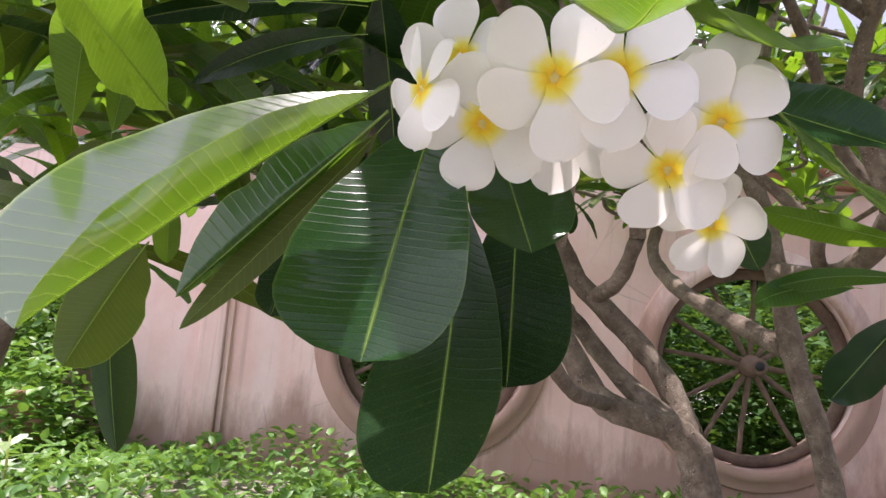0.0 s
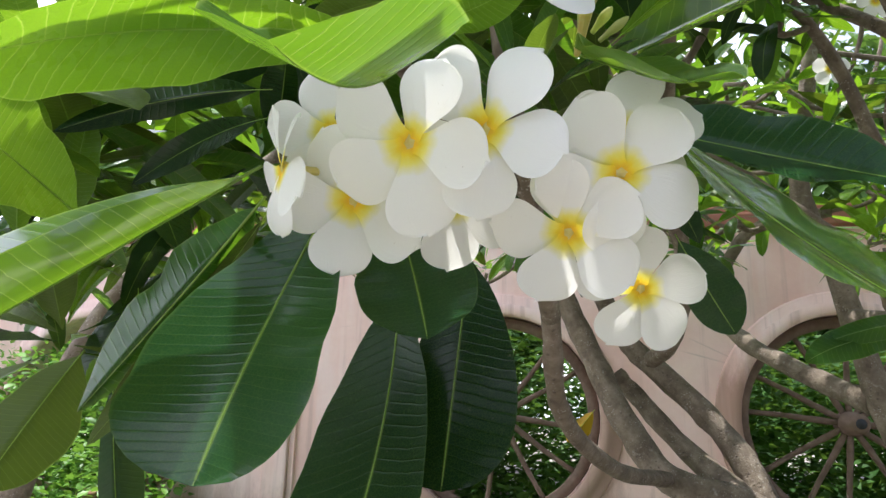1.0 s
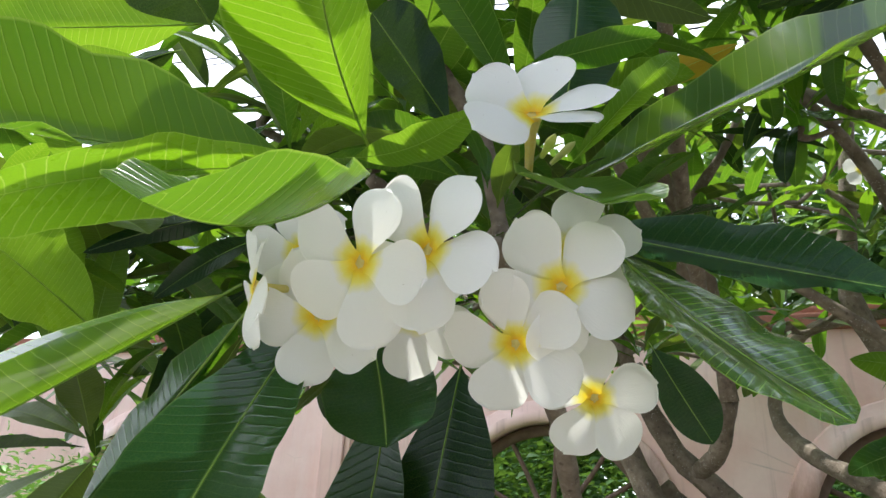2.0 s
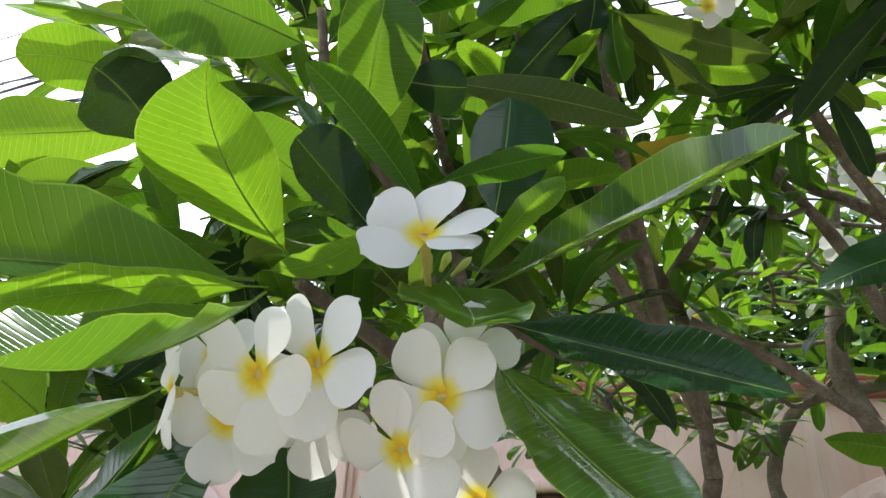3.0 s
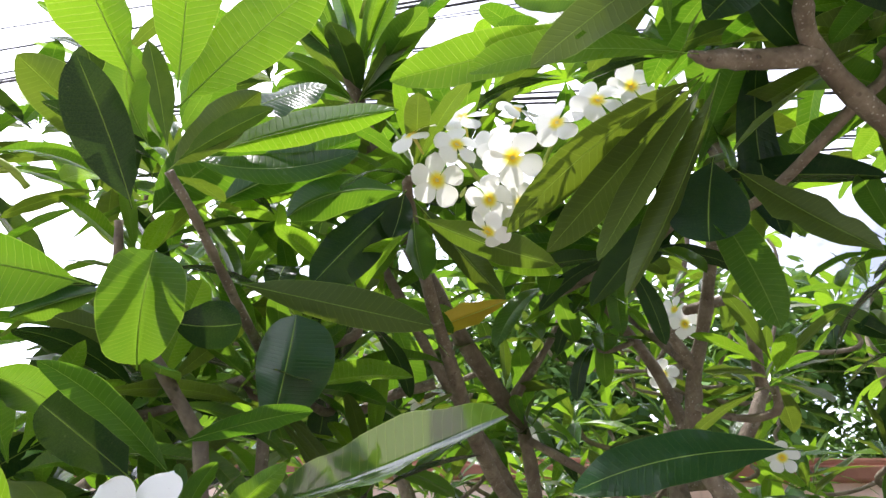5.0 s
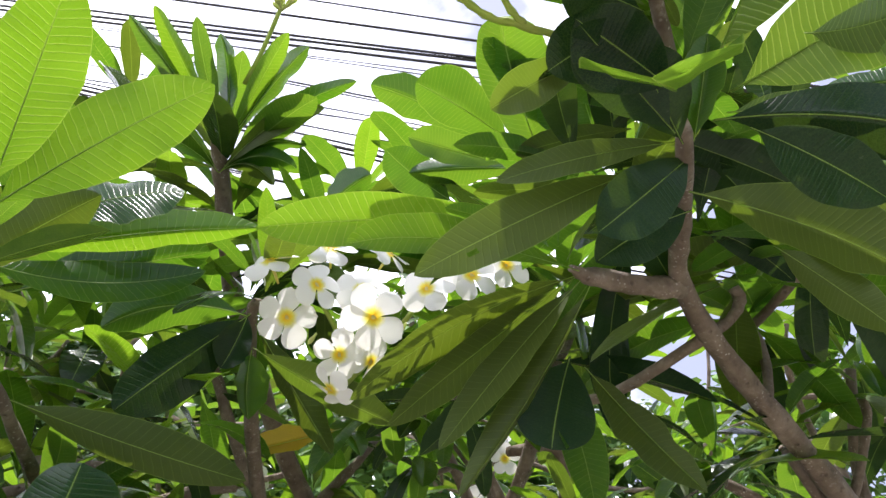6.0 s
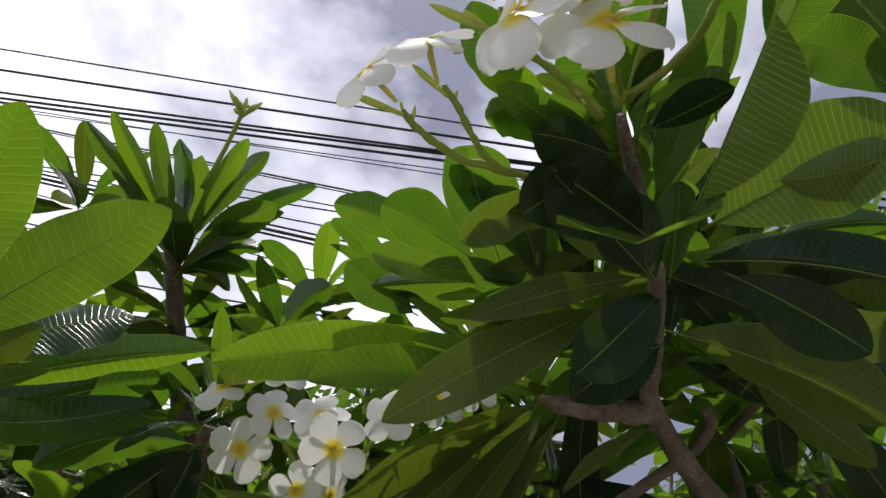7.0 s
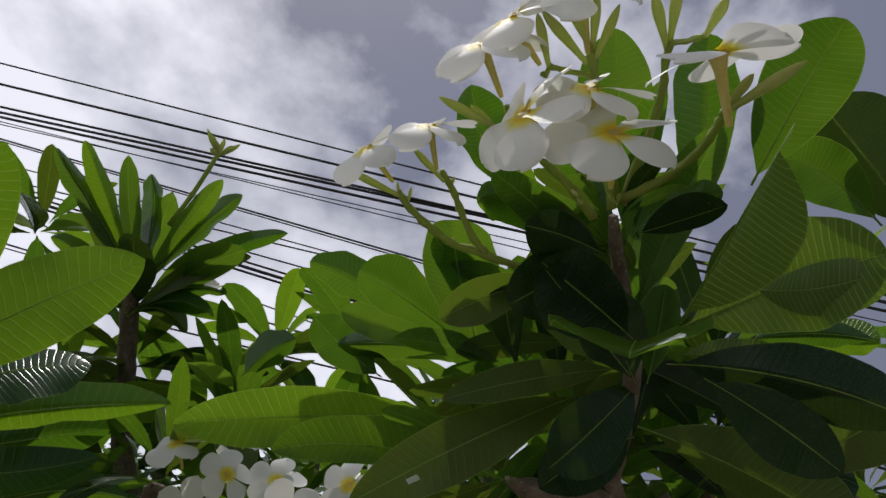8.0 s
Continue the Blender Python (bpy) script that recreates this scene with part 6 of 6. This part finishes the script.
leaf(left, "olive", (-0.213, 1.262, 1.929), (-0.162, 1.255, 1.959), (-0.102, 1.283, 1.938), (-0.163, 1.274, 1.999), (-0.177, 1.296, 1.964))
leaf(left, "mature", (-0.213, 1.262, 1.929), (-0.299, 1.192, 1.983), (-0.372, 1.157, 1.987), (-0.311, 1.221, 1.981), (-0.300, 1.198, 2.015))
leaf(left, "mature", (-0.213, 1.262, 1.929), (-0.303, 1.212, 1.955), (-0.379, 1.197, 1.932), (-0.297, 1.214, 1.931), (-0.301, 1.188, 1.963))
tube("flower_stalk", [(-0.200, 1.182, 2.113, 0.0060), (-0.169, 1.121, 2.184, 0.0050), (-0.148, 1.069, 2.236, 0.0050)], STALK, left, 4, 8, 0.1, "", 303)
bud(left, (-0.146, 1.072, 2.234), (-0.179, 1.029, 2.261), 0.006)
bud(left, (-0.146, 1.072, 2.234), (-0.165, 1.039, 2.257), 0.006)
bud(left, (-0.146, 1.072, 2.234), (-0.155, 1.047, 2.253), 0.006)
bud(left, (-0.146, 1.072, 2.234), (-0.142, 1.041, 2.261), 0.006)
bud(left, (-0.146, 1.072, 2.234), (-0.124, 1.051, 2.257), 0.006)
bud(left, (-0.146, 1.072, 2.234), (-0.110, 1.047, 2.263), 0.006)
bud(left, (-0.146, 1.072, 2.234), (-0.165, 1.059, 2.240), 0.006)
rosette(left, (-0.464, 1.050, 1.374), (-0.1, -0.25, 1), 13, 0.21, random.Random(121))
rosette(left, (-0.580, 1.246, 1.307), (-0.08, -0.25, 1), 13, 0.21, random.Random(122))
rosette(left, (-0.481, 1.378, 1.463), (-0.06, -0.25, 1), 13, 0.21, random.Random(123))
rosette(left, (-0.383, 1.452, 1.388), (-0.04, -0.25, 1), 13, 0.21, random.Random(124))
rosette(left, (-0.500, 1.433, 1.230), (-0.02, -0.25, 1), 13, 0.21, random.Random(125))
rosette(left, (-0.358, 1.705, 1.300), (0.0, -0.25, 1), 13, 0.21, random.Random(126))
rosette(left, (-0.213, 1.840, 1.367), (0.02, -0.25, 1), 13, 0.21, random.Random(127))
rosette(left, (-0.525, 1.541, 1.597), (0.04, -0.25, 1), 13, 0.21, random.Random(128))
rosette(left, (-0.040, 2.075, 1.388), (0.06, -0.25, 1), 13, 0.21, random.Random(129))
rosette(left, (-0.381, 1.858, 1.522), (0.08, -0.25, 1), 13, 0.21, random.Random(130))
rosette(left, (-0.757, 1.725, 1.370), (0.1, -0.25, 1), 13, 0.21, random.Random(131))
rosette(left, (-0.779, 0.812, 1.117), (-0.15, -0.3, 1), 13, 0.2, random.Random(151))
rosette(left, (-0.802, 0.871, 0.969), (-0.15, -0.3, 1), 13, 0.2, random.Random(152))
rosette(left, (-0.815, 0.968, 0.881), (-0.15, -0.3, 1), 13, 0.2, random.Random(153))
rosette(left, (-0.880, 1.092, 0.980), (-0.15, -0.3, 1), 13, 0.2, random.Random(154))
rosette(left, (-0.712, 1.355, 1.176), (-0.1, -0.3, 1), 13, 0.2, random.Random(141), looks=("mature", "old", "mature", "olive", "young"))
rosette(left, (-0.842, 1.455, 1.061), (-0.07, -0.3, 1), 13, 0.2, random.Random(142), looks=("mature", "old", "mature", "olive", "young"))
rosette(left, (-0.586, 1.448, 1.075), (-0.04, -0.3, 1), 13, 0.2, random.Random(143), looks=("mature", "old", "mature", "olive", "young"))
rosette(left, (-0.768, 1.616, 1.032), (-0.01, -0.3, 1), 13, 0.2, random.Random(144), looks=("mature", "old", "mature", "olive", "young"))
rosette(left, (-0.493, 1.448, 0.991), (0.02, -0.3, 1), 13, 0.2, random.Random(145), looks=("mature", "old", "mature", "olive", "young"))
rosette(left, (-0.580, 1.372, 1.250), (0.04999999999999999, -0.3, 1), 13, 0.2, random.Random(146), looks=("mature", "old", "mature", "olive", "young"))
rosette(left, (-0.953, 1.416, 0.968), (0.08, -0.3, 1), 13, 0.2, random.Random(147), looks=("mature", "old", "mature", "olive", "young"))
rosette(left, (-0.218, 1.302, 1.960), (0, 0, 1), 11, 0.3, random.Random(64), low=0.0, high=65.0)
rosette(left, (-0.203, 1.408, 1.898), (0, 0, 1), 11, 0.3, random.Random(65), low=-20.0, high=50.0)
rosette(left, (0.034, 1.249, 1.736), (0, 0, 1), 14, 0.27, random.Random(21))
rosette(left, (-0.322, 1.462, 1.846), (0, 0, 1), 14, 0.27, random.Random(22))
rosette(left, (-0.558, 1.479, 2.242), (0, 0, 1), 12, 0.27, random.Random(23))
rosette(left, (0.254, 1.318, 1.996), (0, 0, 1), 14, 0.27, random.Random(24))
rosette(left, (0.065, 1.429, 2.019), (0, 0, 1), 12, 0.27, random.Random(25))
rosette(left, (-0.339, 1.345, 1.519), (0, -0.1, 1), 14, 0.26, random.Random(26))
rosette(left, (0.111, 1.840, 1.602), (0, -0.2, 1), 14, 0.26, random.Random(27))
rosette(left, (-0.199, 1.593, 1.575), (0, -0.2, 1), 14, 0.26, random.Random(28))
rosette(left, (-0.699, 0.905, 1.011), (-0.1, -0.1, 1), 12, 0.26, random.Random(29))
rosette(left, (-0.777, 1.087, 0.764), (-0.1, -0.3, 1), 12, 0.26, random.Random(30))
rosette(left, (-0.649, 1.067, 1.077), (-0.1, -0.2, 1), 14, 0.27, random.Random(31))


# ---- a small pot by the wall ----
pot = thing("flower_pot", (-2.30, 3.3, 0.20), "small round clay flower pot among the vines", "pot")
pot_line = [(0, 0, z, r) for z, r in ((0.0, 0.055), (0.01, 0.06), (0.07, 0.078), (0.10, 0.085), (0.102, 0.094), (0.128, 0.096), (0.13, 0.085), (0.11, 0.08))]
part("body", tube_mesh("body", pot_line, 18), CLAY, pot, "", (-2.30, 3.3, 0.20))
tagged(part("plinth", tube_mesh("plinth", [(0, 0, -0.1, 0.11), (0, 0, 0.19, 0.10), (0, 0, 0.2, 0.09)], 14), CLAY, None, "", (-2.30, 3.3, 0.0)), "low clay stand under a flower pot", "stand")



# ---- overhead lines ----
def overhead_line(a, b, r):
    a, b = Vector(a), Vector(b)
    pts = [(*(a.lerp(b, f) - Vector((0, 0, 0.10 * math.sin(f * math.pi)))), r) for f in (0, 0.2, 0.4, 0.6, 0.8, 1)]
    ob = tube("overhead_cable", pts, CABLE, None, 4, 6)
    return tagged(ob, "black overhead cable strung across the sky", "cable", "overhead cables")


overhead_line((-11.510, 6.620, 9.021), (21.229, 0.120, 2.546), 0.0099)
overhead_line((-11.466, 6.903, 8.823), (21.246, -0.030, 2.673), 0.0148)
overhead_line((-11.414, 7.209, 8.594), (21.265, -0.202, 2.834), 0.0148)
overhead_line((-11.399, 7.301, 8.522), (21.264, -0.296, 2.918), 0.0165)
overhead_line((-11.392, 7.317, 8.510), (21.281, -0.183, 2.835), 0.0165)
overhead_line((-11.391, 7.232, 8.585), (21.318, 0.255, 2.471), 0.0066)
overhead_line((-11.379, 7.361, 8.476), (21.303, -0.063, 2.748), 0.0066)
overhead_line((-11.356, 7.178, 8.666), (21.360, 1.038, 1.742), 0.0115)
overhead_line((-11.351, 7.194, 8.656), (21.364, 1.068, 1.712), 0.0083)
overhead_line((-11.301, 7.481, 8.410), (21.413, 0.894, 1.900), 0.0083)
overhead_line((-11.259, 7.796, 8.113), (21.437, 0.422, 2.403), 0.0099)
overhead_line((-11.252, 7.625, 8.298), (21.456, 1.114, 1.682), 0.0099)
overhead_line((-11.236, 7.551, 8.395), (21.448, 1.491, 1.251), 0.0132)
overhead_line((-11.224, 7.579, 8.376), (21.454, 1.555, 1.175), 0.0198)
overhead_line((-11.211, 7.614, 8.349), (21.463, 1.595, 1.126), 0.0148)
overhead_line((-11.146, 7.553, 8.494), (21.408, 2.272, 0.225), 0.0083)
overhead_line((-11.088, 8.076, 7.912), (21.594, 1.636, 1.102), 0.0115)
overhead_line((-11.080, 8.183, 7.782), (21.622, 1.434, 1.377), 0.0083)
overhead_line((-10.964, 8.684, 7.194), (21.757, 1.080, 1.950), 0.0115)


# ---- a pale-leaved plant at the end of the vines ----
def pale_plant(at):
    plant = thing("pale_leaved_plant", at, "small garden plant with white-splashed green leaves", "plant")
    rnd2 = random.Random(31)
    part("stem", tube_mesh("stem", [(0, 0, -0.04, 0.006), (0.01, 0, 0.12, 0.005), (0.0, 0.01, 0.26, 0.003)], 7), STALK, plant, "", at)
    tuft = loose_leaf("leaf", 1.0, 0.42, 0.2, 0.2, 77, 0.7)
    tuft.materials.append(PALE_LEAF)
    for n in range(16):
        ob = new("leaf", tuft)
        high = 0.08 + 0.011 * n
        ob.matrix_basis = Matrix.Translation(Vector(at) + Vector((0, 0, high))) @ pose(0, 0, 0, 0, 0, n * 137.5) @ pose(0, 0.004, 0, rnd2.uniform(5, 50), rnd2.uniform(-15, 15), 0) @ Matrix.Scale(rnd2.uniform(0.07, 0.11), 4)
        ob.parent = plant
        ob.matrix_parent_inverse = Matrix.Translation(-Vector(at))


pale_plant((-1.70, 2.36, 0.03))
pale_plant((-1.88, 2.28, 0.03))
